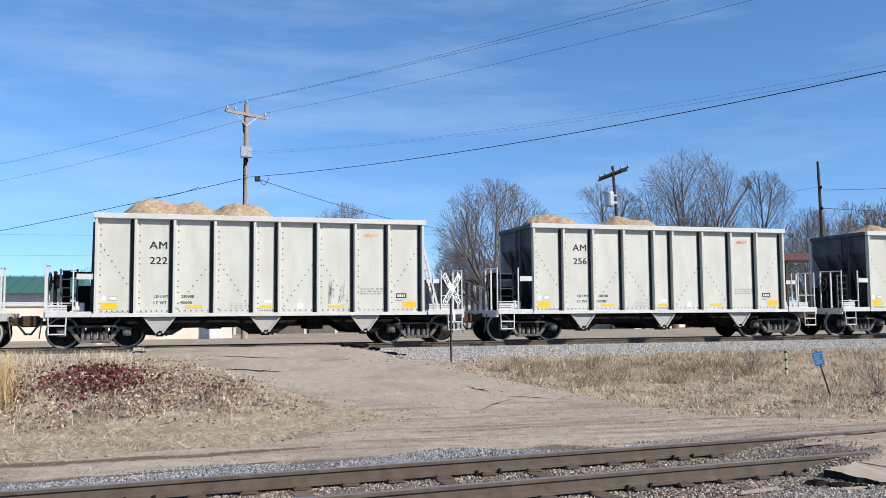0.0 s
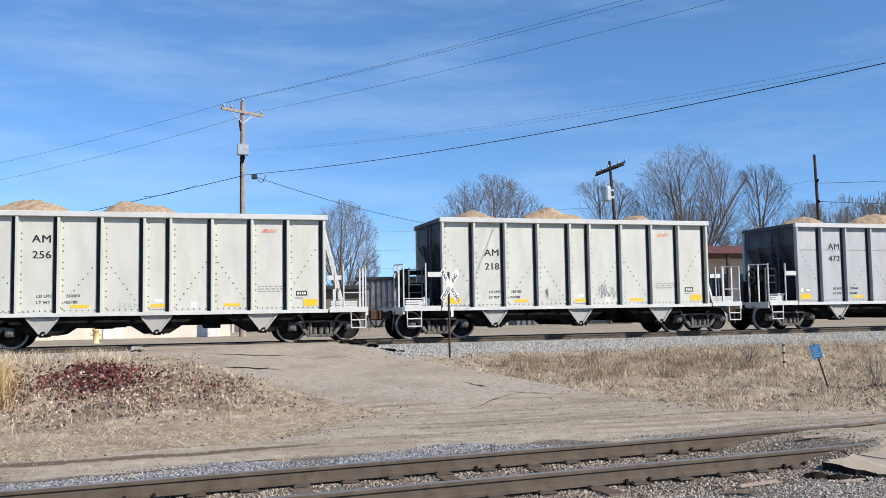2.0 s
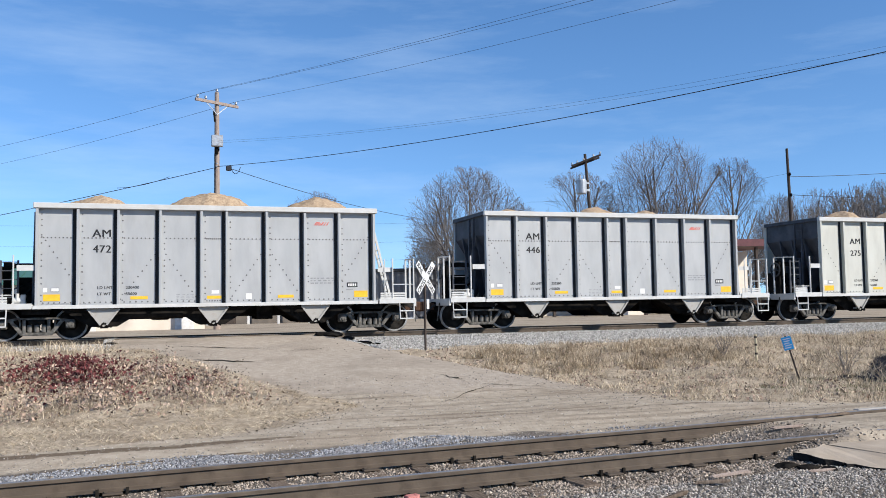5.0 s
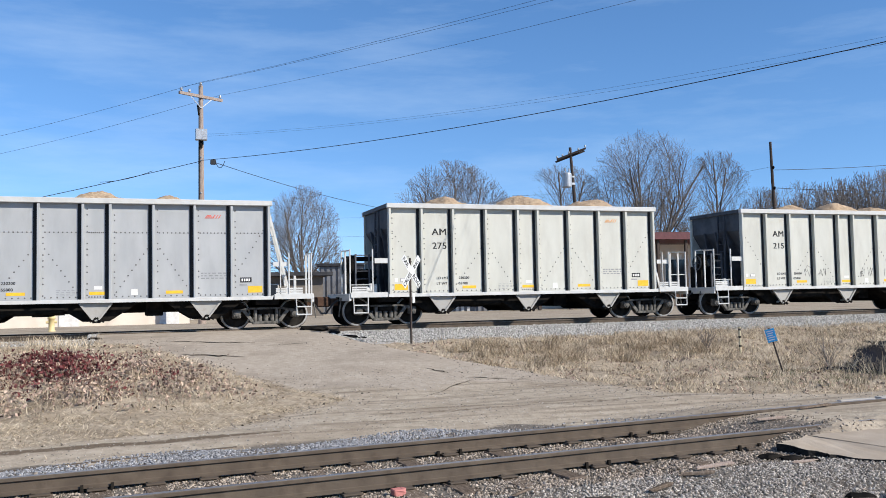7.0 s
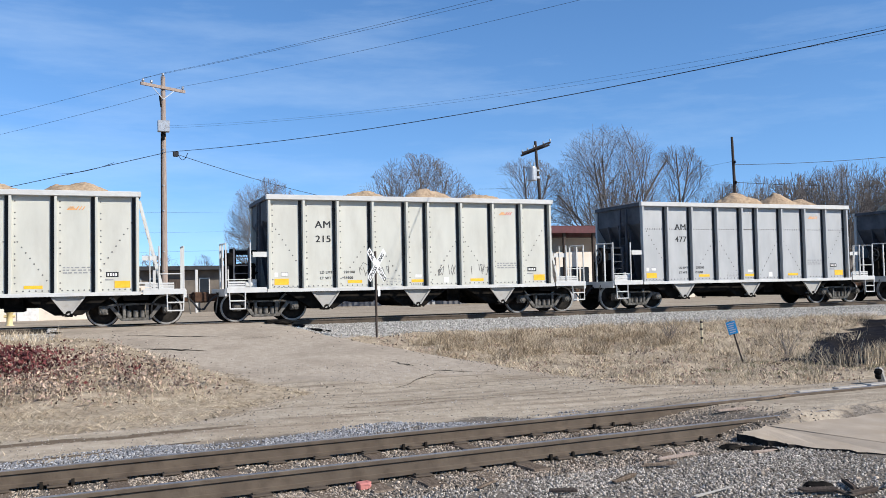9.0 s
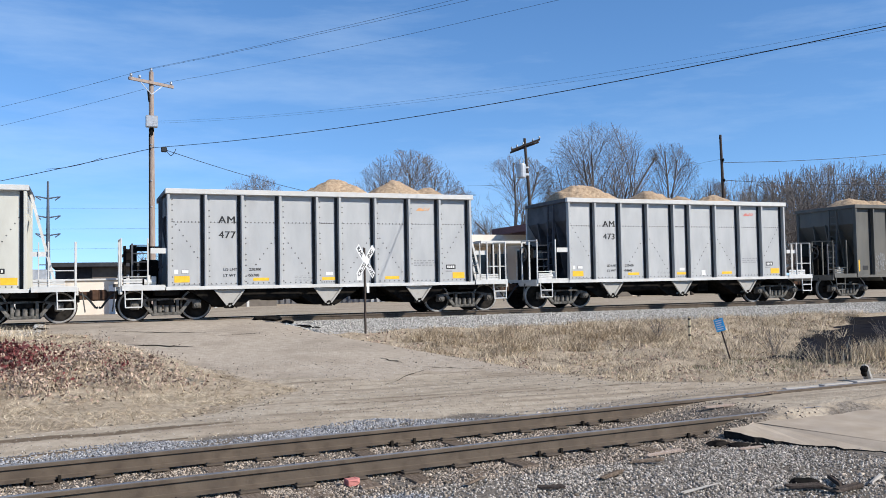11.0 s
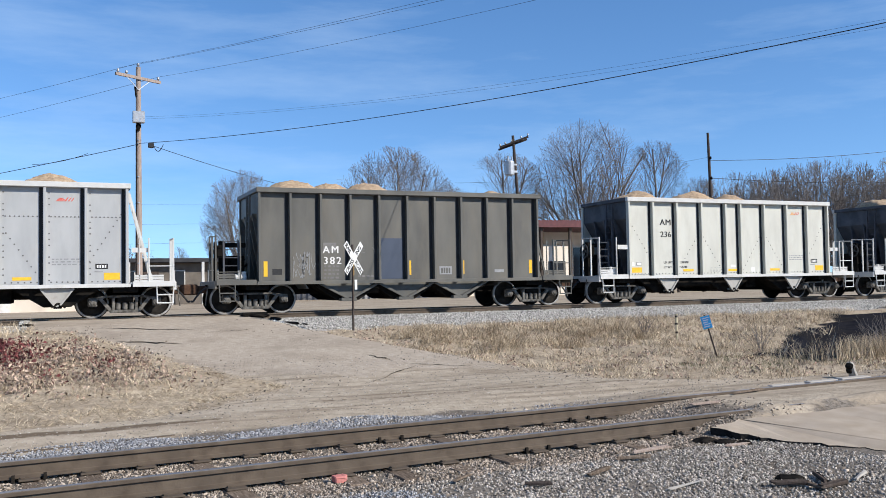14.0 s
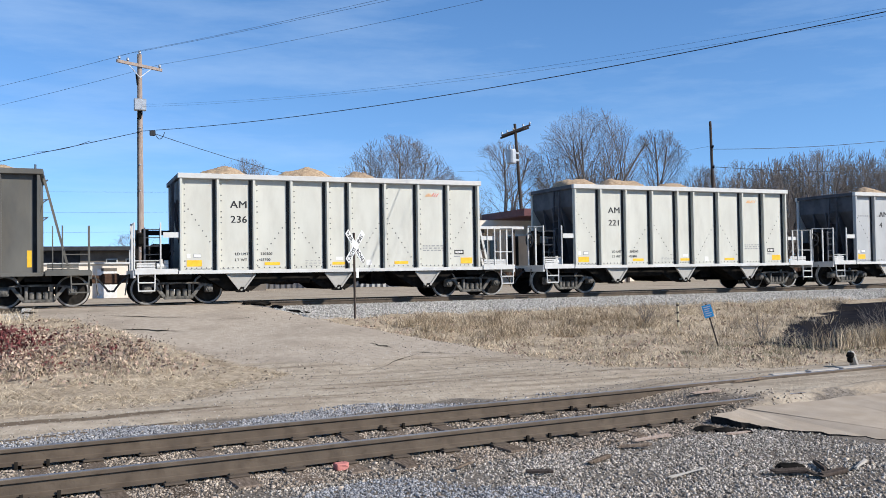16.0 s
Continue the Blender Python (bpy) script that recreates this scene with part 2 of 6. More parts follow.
def mesh_of(key, build, material, smooth=False):
    """The mesh that build(bm) makes, made once for each key and shared by alike parts."""
    if key not in MESHES:
        bm = bmesh.new()
        build(bm)
        me = bpy.data.meshes.new(str(key[0] if isinstance(key, tuple) else key))
        bm.to_mesh(me)
        bm.free()
        if smooth:
            me.polygons.foreach_set("use_smooth", [True] * len(me.polygons))
        me.materials.append(material)
        MESHES[key] = me
    return MESHES[key]


def part(name, me, parent, at=None, label=""):
    ob = new(name, me)
    ob.parent = parent
    if at is not None:
        ob.matrix_basis = at
    return tagged(ob, label)


def solid(name, build, material, parent=None, smooth=False, at=None, label=""):
    bm = bmesh.new()
    build(bm)
    me = bpy.data.meshes.new(name)
    bm.to_mesh(me)
    bm.free()
    me.materials.append(material)
    if smooth:
        me.polygons.foreach_set("use_smooth", [True] * len(me.polygons))
    return part(name, me, parent, at, label)


def triangles(name, verts, tris, material, smooth=False):
    me = bpy.data.meshes.new(name)
    n = len(tris)
    me.vertices.add(len(verts))
    me.vertices.foreach_set("co", np.asarray(verts, np.float32).ravel())
    me.loops.add(3 * n)
    me.loops.foreach_set("vertex_index", np.asarray(tris, np.int32).ravel())
    me.polygons.add(n)
    me.polygons.foreach_set("loop_start", np.arange(0, 3 * n, 3, dtype=np.int32))
    me.update(calc_edges=True)
    if smooth:
        me.polygons.foreach_set("use_smooth", [True] * n)
    me.materials.append(material)
    return me


def lettering(body, size, material, x, z, y=-0.004, spacing=1.0, wide=1.0):
    """Upright letters on the near face, their lower left corner at x, z."""
    key = ("text", body, size, material.name, spacing, wide)
    if key not in MESHES:
        cu = bpy.data.curves.new("letters", "FONT")
        cu.body, cu.size, cu.extrude, cu.space_character, cu.resolution_u = body, size, 0.0015, spacing, 6
        ob = bpy.data.objects.new("letters", cu)
        me = bpy.data.meshes.new_from_object(ob)
        me.materials.clear()
        me.materials.append(material)
        bpy.data.objects.remove(ob)
        # a bold stroke: the letters laid three times, slightly apart
        bm = bmesh.new()
        for k in (-1, 0, 1):
            me.transform(Matrix.Translation((0.02 * size if k > -1 else 0, 0, 0.0006 if k > -1 else 0)))
            bm.from_mesh(me)
        bm.to_mesh(me)
        bm.free()
        MESHES[key] = me
    return MESHES[key], Matrix.Translation((x, y, z)) @ pose(0, 0, 0, 90) @ Matrix.Diagonal((wide, 1, 1, 1))



def spell(thing, body, size, material, x, z, y, spacing=1.0, wide=1.0):
    """The letters of a word as parts of their own, side by side."""
    def right_edge(word):
        return max(v.co.x for v in lettering(word, size, material, 0, 0, 0, spacing)[0].vertices)
    for k, ch in enumerate(body):
        me, at = lettering(ch, size, material, x + wide * (right_edge(body[:k + 1]) - right_edge(ch)), z, y, spacing, wide)
        part("letter", me, thing, at)

# ---- ground ----
NEAR = 0.076                     # the siding's turn from the main line, radians
MAIN_Y = 28.6                    # centre line of the main track


def near_y(x):
    return 8.53 / math.cos(NEAR) + math.tan(NEAR) * x


def smooth(a, b, v):
    t = np.clip((v - a) / (b - a), 0, 1)
    return t * t * (3 - 2 * t)


def road_right(y):
    return np.interp(y, [12.6, 13.2, 14.2, 16, 18, 20, 22, 24, 26, 30], [14, 11.5, 9.3, 8.9, 8.4, 7.5, 6.6, 5.9, 5.6, 5.6])


def road_left(y):
    return np.interp(y, [12.4, 12.8, 13.3, 14.2, 15.2, 15.8, 17.5, 19, 22, 26, 30], [-9, -2.0, 0.7, 2.2, 3.2, 3.7, 2.7, 2.0, 0.9, -0.9, -1.4])


def wob(x, y, s):
    return np.sin(x * 1.7 * s + 1.3 * np.sin(y * 1.1 * s)) * np.cos(y * 1.9 * s + 0.8 * np.sin(x * 0.7 * s + 2))


def ground_z(x, y):
    x, y = np.asarray(x, float), np.asarray(y, float)
    left = np.interp(y, [13, 15.3, 17, 19, 21, 23, 25.5, 26.4], [-1, -0.96, -0.82, -0.58, -0.38, -0.26, -0.2, -0.17])
    ramp = np.interp(y, [13, 16, 18, 20, 22, 24, 26.2, 26.8], [-1, -0.95, -0.80, -0.60, -0.40, -0.22, -0.07, -0.03])
    right = np.interp(y, [13, 17, 20, 22, 23.5, 24.9, 25.2, 26.7], [-1, -0.98, -0.84, -0.64, -0.50, -0.44, -0.43, -0.18])
    a = smooth(-0.5, 0.7, x - road_right(y))
    b = smooth(-0.5, 0.7, road_left(y) - x)
    z = ramp * (1 - a) * (1 - b) + right * a + left * b * (1 - a)
    bed = np.where((x > -1.2) & (x < 5.4), -0.03, -0.18)
    bed = bed * smooth(26.4, 27.0, y) + z * (1 - smooth(26.4, 27.0, y))
    z = np.where(y > 26.4, bed, z)
    z = np.where(y > 30.6, -0.16 - 0.04 * smooth(31, 60, y), z)
    w = smooth(14, 17, y) * (1 - smooth(25, 26, y)) * np.maximum(a, b)
    z = z + w * (0.05 * wob(x, y, 0.9) + 0.03 * wob(x + 5, y, 2.3))
    z = z + 0.02 * wob(x, y, 0.8) * (1 - smooth(25, 26, y)) * smooth(12, 13, y)
    # shallow hollow added under the verge's painted shade patch
    pit = np.exp(-(((x - 18.3) / 2.1) ** 4) - (((y - 17.6) / 1.5) ** 4))
    z = z - 0.4 * pit
    u = y - near_y(x)
    flush = smooth(6.6, 8.8, x)
    track = -1.07 + 0.172 * flush * smooth(-0.8, 0.2, u) * (1 - smooth(2.4, 3.4, u))
    # a heap of gravel lies over the near rail where the paving begins
    track = track + 0.075 * smooth(6.9, 7.9, x) * np.exp(-((u - 0.03) / 0.21) ** 4) * (1 + 0.2 * wob(x, y, 3))
    k = smooth(4.4, 3.2, u)
    return np.where(u < 4.4, track * k + z * (1 - k), z)


def make_ground():
    xs = np.unique(np.concatenate([np.linspace(-2500, -60, 8), np.linspace(-60, -10, 22), np.arange(-10, 26, 0.16), np.linspace(26, 110, 30), np.linspace(110, 2500, 10)]).round(3))
    ys = np.unique(np.concatenate([np.linspace(-2500, -20, 8), np.linspace(-20, 5, 12), np.arange(5, 32, 0.13), np.linspace(32, 130, 34), np.linspace(130, 3500, 12)]).round(3))
    X, Y = np.meshgrid(xs, ys)
    Z = ground_z(X, Y)
    nx, ny = len(xs), len(ys)
    i = np.arange(nx * ny).reshape(ny, nx)
    q = np.stack([i[:-1, :-1], i[:-1, 1:], i[1:, 1:], i[1:, :-1]], -1).reshape(-1, 4)
    tris = np.concatenate([q[:, [0, 1, 2]], q[:, [0, 2, 3]]])
    me = triangles("ground", np.stack([X, Y, Z], -1).reshape(-1, 3), tris, GROUND, True)
    u = Y - near_y(X)
    edge = 0.25 * wob(X, Y, 1.1) + 0.15 * wob(X, Y, 2.7)
    gravel = (1 - smooth(2.9, 3.5, u + edge + 0.12 * np.maximum(X - 4, 0))) * (1 - smooth(7.4, 9.6, X + 1.5 * edge) * smooth(-0.9, 0.3, u + edge)) * (1 - smooth(5.5, 7.5, X + edge) * smooth(0.9, 1.6, u))
    crossing = smooth(-0.3, 0.3, X + 1.1 + edge) * smooth(-0.3, 0.3, 5.6 - X + edge)
    bed = smooth(-0.25, 0.25, Y - 25.05 + edge) * (1 - smooth(30.9, 31.6, Y + edge)) * (1 - crossing)
    road = smooth(-0.3, 0.35, X - road_left(Y) + edge) * smooth(-0.35, 0.3, road_right(Y) - X + edge)
    road = np.maximum(road, smooth(-0.2, 0.3, 12.75 - 0.03 * np.minimum(X, 0) - 0.12 * np.maximum(X - 6, 0) - Y + edge))
    road = np.where(Y > 26, np.maximum(crossing, smooth(31, 32, Y)), road)
    asph = smooth(15.8, 18, Y + edge * 2) * road * (1 - smooth(31, 32, Y))
    # mask of a shadow on the right verge, painted into the ground colour
    verge_shade = smooth(-0.5, 0.2, X - 0.94 * Y + 0.2 + 2 * edge) * smooth(-0.3, 0.3, Y - 14.9 - 0.3 * np.maximum(X - 18, 0) + edge) * smooth(-0.5, 0.5, 17.4 + 0.62 * np.maximum(X - 15.5, 0) - Y + 1.5 * edge) * smooth(-0.3, 0.5, X - 15.0 + edge) * smooth(30, 27, X)
    rut = np.exp(-((Y - 12.72 - 0.07 * X - 0.2 * edge) / 0.13) ** 2) * smooth(3.0, 1.0, X) + 0.55 * np.exp(-((Y - 13.9 + 0.02 * X - 0.3 * edge) / 0.16) ** 2) * smooth(2.5, 4.0, X) * smooth(14, 10, X)
    for name, val in (("rut", rut), ("verge_shade", verge_shade), ("gravel", gravel), ("bed", bed), ("road", road), ("asphalt", asph)):
        at = me.attributes.new(name, "FLOAT", "POINT")
        at.data.foreach_set("value", val.astype(np.float32).ravel())
    return tagged(new("ground", me), "pale dirt, straw-coloured verge and gravel beside the tracks", "ground", kind="structure")


def ground_material():
    m = bpy.data.materials.new("mixed ground")
    m.use_nodes = True
    n, l = m.node_tree.nodes, m.node_tree.links
    b = n["Principled BSDF"]
    tc = n.new("ShaderNodeTexCoord")

    def noise_col(c1, c2, c3, s1, s2):
        cols = []
        a = n.new("ShaderNodeTexNoise")
        a.inputs["Scale"].default_value, a.inputs["Detail"].default_value, a.inputs["Roughness"].default_value = s1, 8, 0.65
        l.new(tc.outputs["Object"], a.inputs["Vector"])
        r = n.new("ShaderNodeValToRGB")
        r.color_ramp.elements[0].position, r.color_ramp.elements[1].position = 0.34, 0.66
        r.color_ramp.elements[0].color, r.color_ramp.elements[1].color = (*c1, 1), (*c2, 1)
        l.new(a.outputs["Fac"], r.inputs[0])
        a2 = n.new("ShaderNodeTexNoise")
        a2.inputs["Scale"].default_value, a2.inputs["Detail"].default_value = s2, 6
        l.new(tc.outputs["Object"], a2.inputs["Vector"])
        r2 = n.new("ShaderNodeMapRange")
        r2.inputs["From Min"].default_value, r2.inputs["From Max"].default_value, r2.inputs["To Max"].default_value = 0.5, 0.75, 0.8
        l.new(a2.outputs["Fac"], r2.inputs[0])
        return mix(r.outputs[0], (*c3, 1), r2.outputs[0])

    def mix(a, bcol, fac):
        mx = n.new("ShaderNodeMix")
        mx.data_type = "RGBA"
        l.new(fac, mx.inputs["Factor"])
        l.new(a, mx.inputs["A"])
        if isinstance(bcol, tuple):
            mx.inputs["B"].default_value = bcol
        else:
            l.new(bcol, mx.inputs["B"])
        return mx.outputs["Result"]

    def zone(name):
        a = n.new("ShaderNodeAttribute")
        a.attribute_name = name
        # a ragged border, broken by fine noise
        no = n.new("ShaderNodeTexNoise")
        no.inputs["Scale"].default_value, no.inputs["Detail"].default_value = 9, 5
        l.new(tc.outputs["Object"], no.inputs["Vector"])
        ad = n.new("ShaderNodeMath")
        ad.operation = "ADD"
        l.new(a.outputs["Fac"], ad.inputs[0])
        l.new(no.outputs["Fac"], ad.inputs[1])
        mr = n.new("ShaderNodeMapRange")
        mr.inputs["From Min"].default_value, mr.inputs["From Max"].default_value = 0.85, 1.15
        l.new(ad.outputs[0], mr.inputs[0])
        return mr.outputs[0]

    col = noise_col((0.25, 0.197, 0.138), (0.48, 0.395, 0.29), (0.17, 0.13, 0.09), 7.0, 0.8)
    def streaks():
        mp = n.new("ShaderNodeMapping")
        mp.inputs["Scale"].default_value = (0.22, 3.2, 1)
        mp.inputs["Rotation"].default_value = (0, 0, -0.08)
        l.new(tc.outputs["Object"], mp.inputs["Vector"])
        s = n.new("ShaderNodeTexNoise")
        s.inputs["Scale"].default_value, s.inputs["Detail"].default_value, s.inputs["Roughness"].default_value = 1.1, 7, 0.62
        l.new(mp.outputs[0], s.inputs["Vector"])
        r = n.new("ShaderNodeMapRange")
        r.inputs["From Min"].default_value, r.inputs["From Max"].default_value, r.inputs["To Max"].default_value = 0.5, 0.7, 0.75
        l.new(s.outputs["Fac"], r.inputs[0])
        return r.outputs[0]

    def both(x, y):
        m2 = n.new("ShaderNodeMath")
        m2.operation = "MULTIPLY"
        l.new(x, m2.inputs[0])
        l.new(y, m2.inputs[1])
        return m2.outputs[0]

    col = mix(col, noise_col((0.315, 0.26, 0.195), (0.45, 0.38, 0.293), (0.235, 0.184, 0.134), 4.5, 0.45), zone("road"))
    col = mix(col, (0.175, 0.135, 0.097, 1), both(streaks(), zone("road")))
    col = mix(col, (0.15, 0.115, 0.083, 1), zone("rut"))
    col = mix(col, noise_col((0.33, 0.275, 0.215), (0.43, 0.365, 0.29), (0.25, 0.205, 0.16), 6.0, 0.6), zone("asphalt"))
    col = mix(col, noise_col((0.085, 0.072, 0.059), (0.25, 0.217, 0.183), (0.10, 0.077, 0.058), 30.0, 1.5), zone("gravel"))
    col = mix(col, noise_col((0.30, 0.275, 0.25), (0.46, 0.435, 0.40), (0.24, 0.2, 0.165), 18.0, 1.2), zone("bed"))
    # near-black tone for the verge's painted shadow
    col = mix(col, noise_col((0.010, 0.011, 0.015), (0.022, 0.022, 0.026), (0.03, 0.026, 0.022), 3.0, 0.9), zone("verge_shade"))
    l.new(col, b.inputs["Base Color"])
    b.inputs["Roughness"].default_value = 0.95
    b.inputs["Specular IOR Level"].default_value = 0.0
    no = n.new("ShaderNodeTexNoise")
    no.inputs["Scale"].default_value, no.inputs["Detail"].default_value = 18, 8
    l.new(tc.outputs["Object"], no.inputs["Vector"])
    bp = n.new("ShaderNodeBump")
    bp.inputs["Strength"].default_value, bp.inputs["Distance"].default_value = 0.6, 0.04
    l.new(no.outputs["Fac"], bp.inputs["Height"])
    l.new(bp.outputs[0], b.inputs["Normal"])
    return m


GROUND = ground_material()
make_ground()

# ---- tracks ----
RAIL_OUTLINE = ((-0.07, 0), (0.07, 0), (0.07, 0.012), (0.015, 0.03), (0.01, 0.035), (0.01, 0.125), (0.036, 0.135), (0.037, 0.165), (0.03, 0.172), (-0.03, 0.172), (-0.037, 0.165), (-0.036, 0.135), (-0.01, 0.125), (-0.01, 0.035), (-0.015, 0.03), (-0.07, 0.012))


def rail_mesh(bm, x0, x1, top):
    n = max(2, int((x1 - x0) / 4))
    rings = []
    for k in range(n + 1):
        x = x0 + (x1 - x0) * k / n
        rings.append([bm.verts.new((x, p, top - 0.172 + q)) for p, q in RAIL_OUTLINE])
    for a, b in zip(rings, rings[1:]):
        for i in range(len(a)):
            j = (i + 1) % len(a)
            bm.faces.new((a[i], a[j], b[j], b[i]))
    bm.faces.new(rings[0])
    bm.faces.new(rings[-1][::-1])
    bmesh.ops.recalc_face_normals(bm, faces=bm.faces[:])


def make_track(name, label, at, x0, x1, top, tie_from, tie_to, spacing, tie_top, seed, plates=True):
    track = tagged(new(name), label, "railway track", kind="structure")
    track.matrix_basis = at
    for y in (-0.7525, 0.7525):
        r = solid("rail", lambda bm: rail_mesh(bm, x0, x1, top), RAIL, track, at=pose(0, y, 0))
        solid("rail_head", lambda bm: box(bm, x0, -0.031, top - 0.004, x1, 0.031, top + 0.003), SHINE, r, label="worn shiny running surface")
    rnd = random.Random(seed)

    def tie_bm(bm):
        box(bm, -0.115, -1.3, -0.17, 0.115, 1.3, 0, 0.012)
    tie = mesh_of("tie", tie_bm, TIE)

    def plate_bm(bm):
        box(bm, -0.1, -0.17, 0, 0.1, 0.17, 0.018, 0.004)
        for sx, sy in ((0.06, 0.1), (-0.06, -0.1)):
            box(bm, sx - 0.014, sy - 0.014, 0.018, sx + 0.014, sy + 0.014, 0.026)
            box(bm, sx - 0.02, sy - 0.02, 0.024, sx + 0.02, sy + 0.02, 0.034)
    plate = mesh_of("tie_plate", plate_bm, RAIL)

    def anchor_bm(bm):
        for s in (-1, 1):
            box(bm, -0.016, s * 0.082 - 0.014, -0.03, 0.016, s * 0.082 + 0.014, 0.03)
        box(bm, -0.018, -0.1, -0.04, 0.018, 0.1, -0.015)
    anchor = mesh_of("rail_anchor", anchor_bm, UNDER)
    x = tie_from
    while x < tie_to:
        t = part("tie", tie, track, pose(x + rnd.uniform(-0.03, 0.03), rnd.uniform(-0.06, 0.06), tie_top + rnd.uniform(-0.02, 0.004), rnd.uniform(-0.4, 0.4), rnd.uniform(-1.5, 1.5), rnd.uniform(-2.2, 2.2)))
        if plates:
            for y in (-0.7525, 0.7525):
                part("tie_plate", plate, track, pose(x, y, tie_top + 0.002))
                if rnd.random() < 0.08:
                    for s in (-0.15, 0.15):
                        part("rail_anchor", anchor, track, pose(x + s + rnd.uniform(-0.01, 0.01), y, top - 0.172 + 0.01))
        x += spacing + rnd.uniform(-0.05, 0.05)
    return track


make_track("siding_track", "rusty siding rails on half-buried weathered timber ties", pose(0, near_y(0) + 0.7525 / math.cos(NEAR), 0, 0, 0, math.degrees(NEAR)),
           -14, 44, -0.858, -7, 8.6, 0.56, -1.05, 3)
make_track("main_track", "main line rails on pale limestone ballast under the train", pose(0, MAIN_Y, 0), -260, 260, 0.0, -9, 36, 0.52, -0.165, 4, False)

# ---- the train ----
P = 13.54                       # metres from car to car
POSTS = (0, 1.069, 2.153, 3.308, 4.467, 5.20, 6.382, 7.543, 8.614, 9.718)
WIDE = 3.25
END = 9.80                      # right end of the body
CAR_Y = 26.98


def s_of(t):
    return -2.30 - 8.335 * t + 0.0128 * t * t


def side_sheet_bm(bm):
    box(bm, 0.02, 0.150, 1.0, END - 0.02, 0.160, 3.78)


def post_bm(bm):
    # hat section: web plates and an outer flange
    box(bm, 0.0, 0.0, 1.0, 0.075, 0.148, 3.74, 0.006)
    box(bm, -0.012, 0.133, 1.0, 0.087, 0.148, 3.74)


# thin near-black strip: the post's cast shadow put into colour
def post_shadow_bm(bm):
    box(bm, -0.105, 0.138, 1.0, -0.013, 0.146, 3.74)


def chord_bm(bm):
    for y in (-0.03, WIDE - 0.11):
        box(bm, -0.06, y, 3.745, END + 0.06, y + 0.14, 3.9, 0.012)


def end_chord_bm(bm):
    box(bm, 0, 0.112, 3.76, 0.1, WIDE - 0.112, 3.896, 0.012)


def sill_bm(bm):
    for y in (-0.04, WIDE - 0.08):
        box(bm, -0.05, y, 0.935, END + 0.05, y + 0.12, 1.0, 0.008)
        box(bm, -0.05, y + (0.0 if y < 1 else 0.10), 0.90, END + 0.05, y + (0.02 if y < 1 else 0.12), 0.945)


def end_bm(bm, mirror):
    o = [(0.03, 3.78), (0.03, 3.12), (1.55, 0.75), (1.60, 0.75), (0.07, 3.14), (0.07, 3.78)]
    if mirror:
        o = [(END - x, z) for x, z in o]
    prism(bm, o, 0.161, WIDE - 0.161)
    for y in (0.95, 1.62, 2.3):
        q = [(0.03, 3.15), (-0.02, 3.15), (0.35, 1.06), (0.44, 1.06), (0.9, 1.75)]
        if mirror:
            q = [(END - x, z) for x, z in q]
        prism(bm, q, y - 0.025, y + 0.025)


def bay_bm(bm, xc):
    prism(bm, [(xc - 1.35, 1.0), (xc + 1.35, 1.0), (xc + 0.36, 0.36), (xc - 0.36, 0.36)], 0.42, WIDE - 0.42)


def gate_bm(bm, xc):
    prism(bm, [(xc - 0.43, 0.89), (xc + 0.43, 0.89), (xc + 0.1, 0.44), (xc - 0.1, 0.44)], 0.10, 0.16)
    for s in (-1, 1):
        beam(bm, (xc + s * 0.43, 0.08, 0.88), (xc + s * 0.08, 0.08, 0.42), 0.05, 0.05)
    rod(bm, (xc, 0.09, 0.42), (xc, 0.42, 0.42), 0.05)


def gate_foot_bm(bm, xc):
    beam(bm, (xc - 0.16, 0.12, 0.36), (xc + 0.02, 0.12, 0.47), 0.08, 0.06)
    beam(bm, (xc + 0.02, 0.12, 0.47), (xc + 0.22, 0.12, 0.35), 0.08, 0.06)
    box(bm, xc - 0.1, 0.13, 0.32, xc + 0.12, 0.6, 0.40, 0.01)


def vee_bm(bm, xc):
    # open vee bracing of the older car's bays
    for s in (-1, 1):
        beam(bm, (xc + s * 1.0, 0.2, 0.92), (xc + s * 0.05, 0.2, 0.42), 0.09, 0.07)
    prism(bm, [(xc - 0.95, 0.94), (xc + 0.95, 0.94), (xc + 0.1, 0.46), (xc - 0.1, 0.46)], 0.26, 0.3)
    box(bm, xc - 0.3, 0.16, 0.34, xc + 0.22, 0.4, 0.44, 0.01)


def centre_sill_bm(bm):
    box(bm, -1.35, WIDE / 2 - 0.23, 0.58, END + 1.35, WIDE / 2 + 0.23, 0.93, 0.01)
    for x in (0, 9.72):
        box(bm, x - 0.35, 0.2, 0.74, x + 0.35, WIDE - 0.2, 0.93, 0.02)
    box(bm, 3.1, 0.9, 0.52, 3.6, 2.3, 0.93, 0.02)
    box(bm, 6.2, 0.9, 0.48, 6.7, 2.3, 0.93, 0.02)
    rod(bm, (2.2, 0.55, 0.72), (4.0, 0.55, 0.72), 0.16, seg=12)


def deck_bm(bm, mirror):
    a, b = (-1.32, -0.051) if not mirror else (END + 0.051, END + 1.32)
    box(bm, a, 0.02, 0.98, b, WIDE - 0.02, 1.03, 0.006)
    e = a if not mirror else b - 0.07
    box(bm, e, 0.02, 0.80, e + 0.07, WIDE - 0.02, 0.978, 0.006)
    # light plates along the edge of the deck
    box(bm, a + 0.05, -0.02, 0.90, b - 0.02, 0.018, 1.06, 0.005)
    for k in range(3):
        box(bm, a + 0.1, 0.03, 1.05 + 0.07 * k, a + 0.62 if not mirror else b - 0.35, 0.055, 1.105 + 0.07 * k, 0.004)


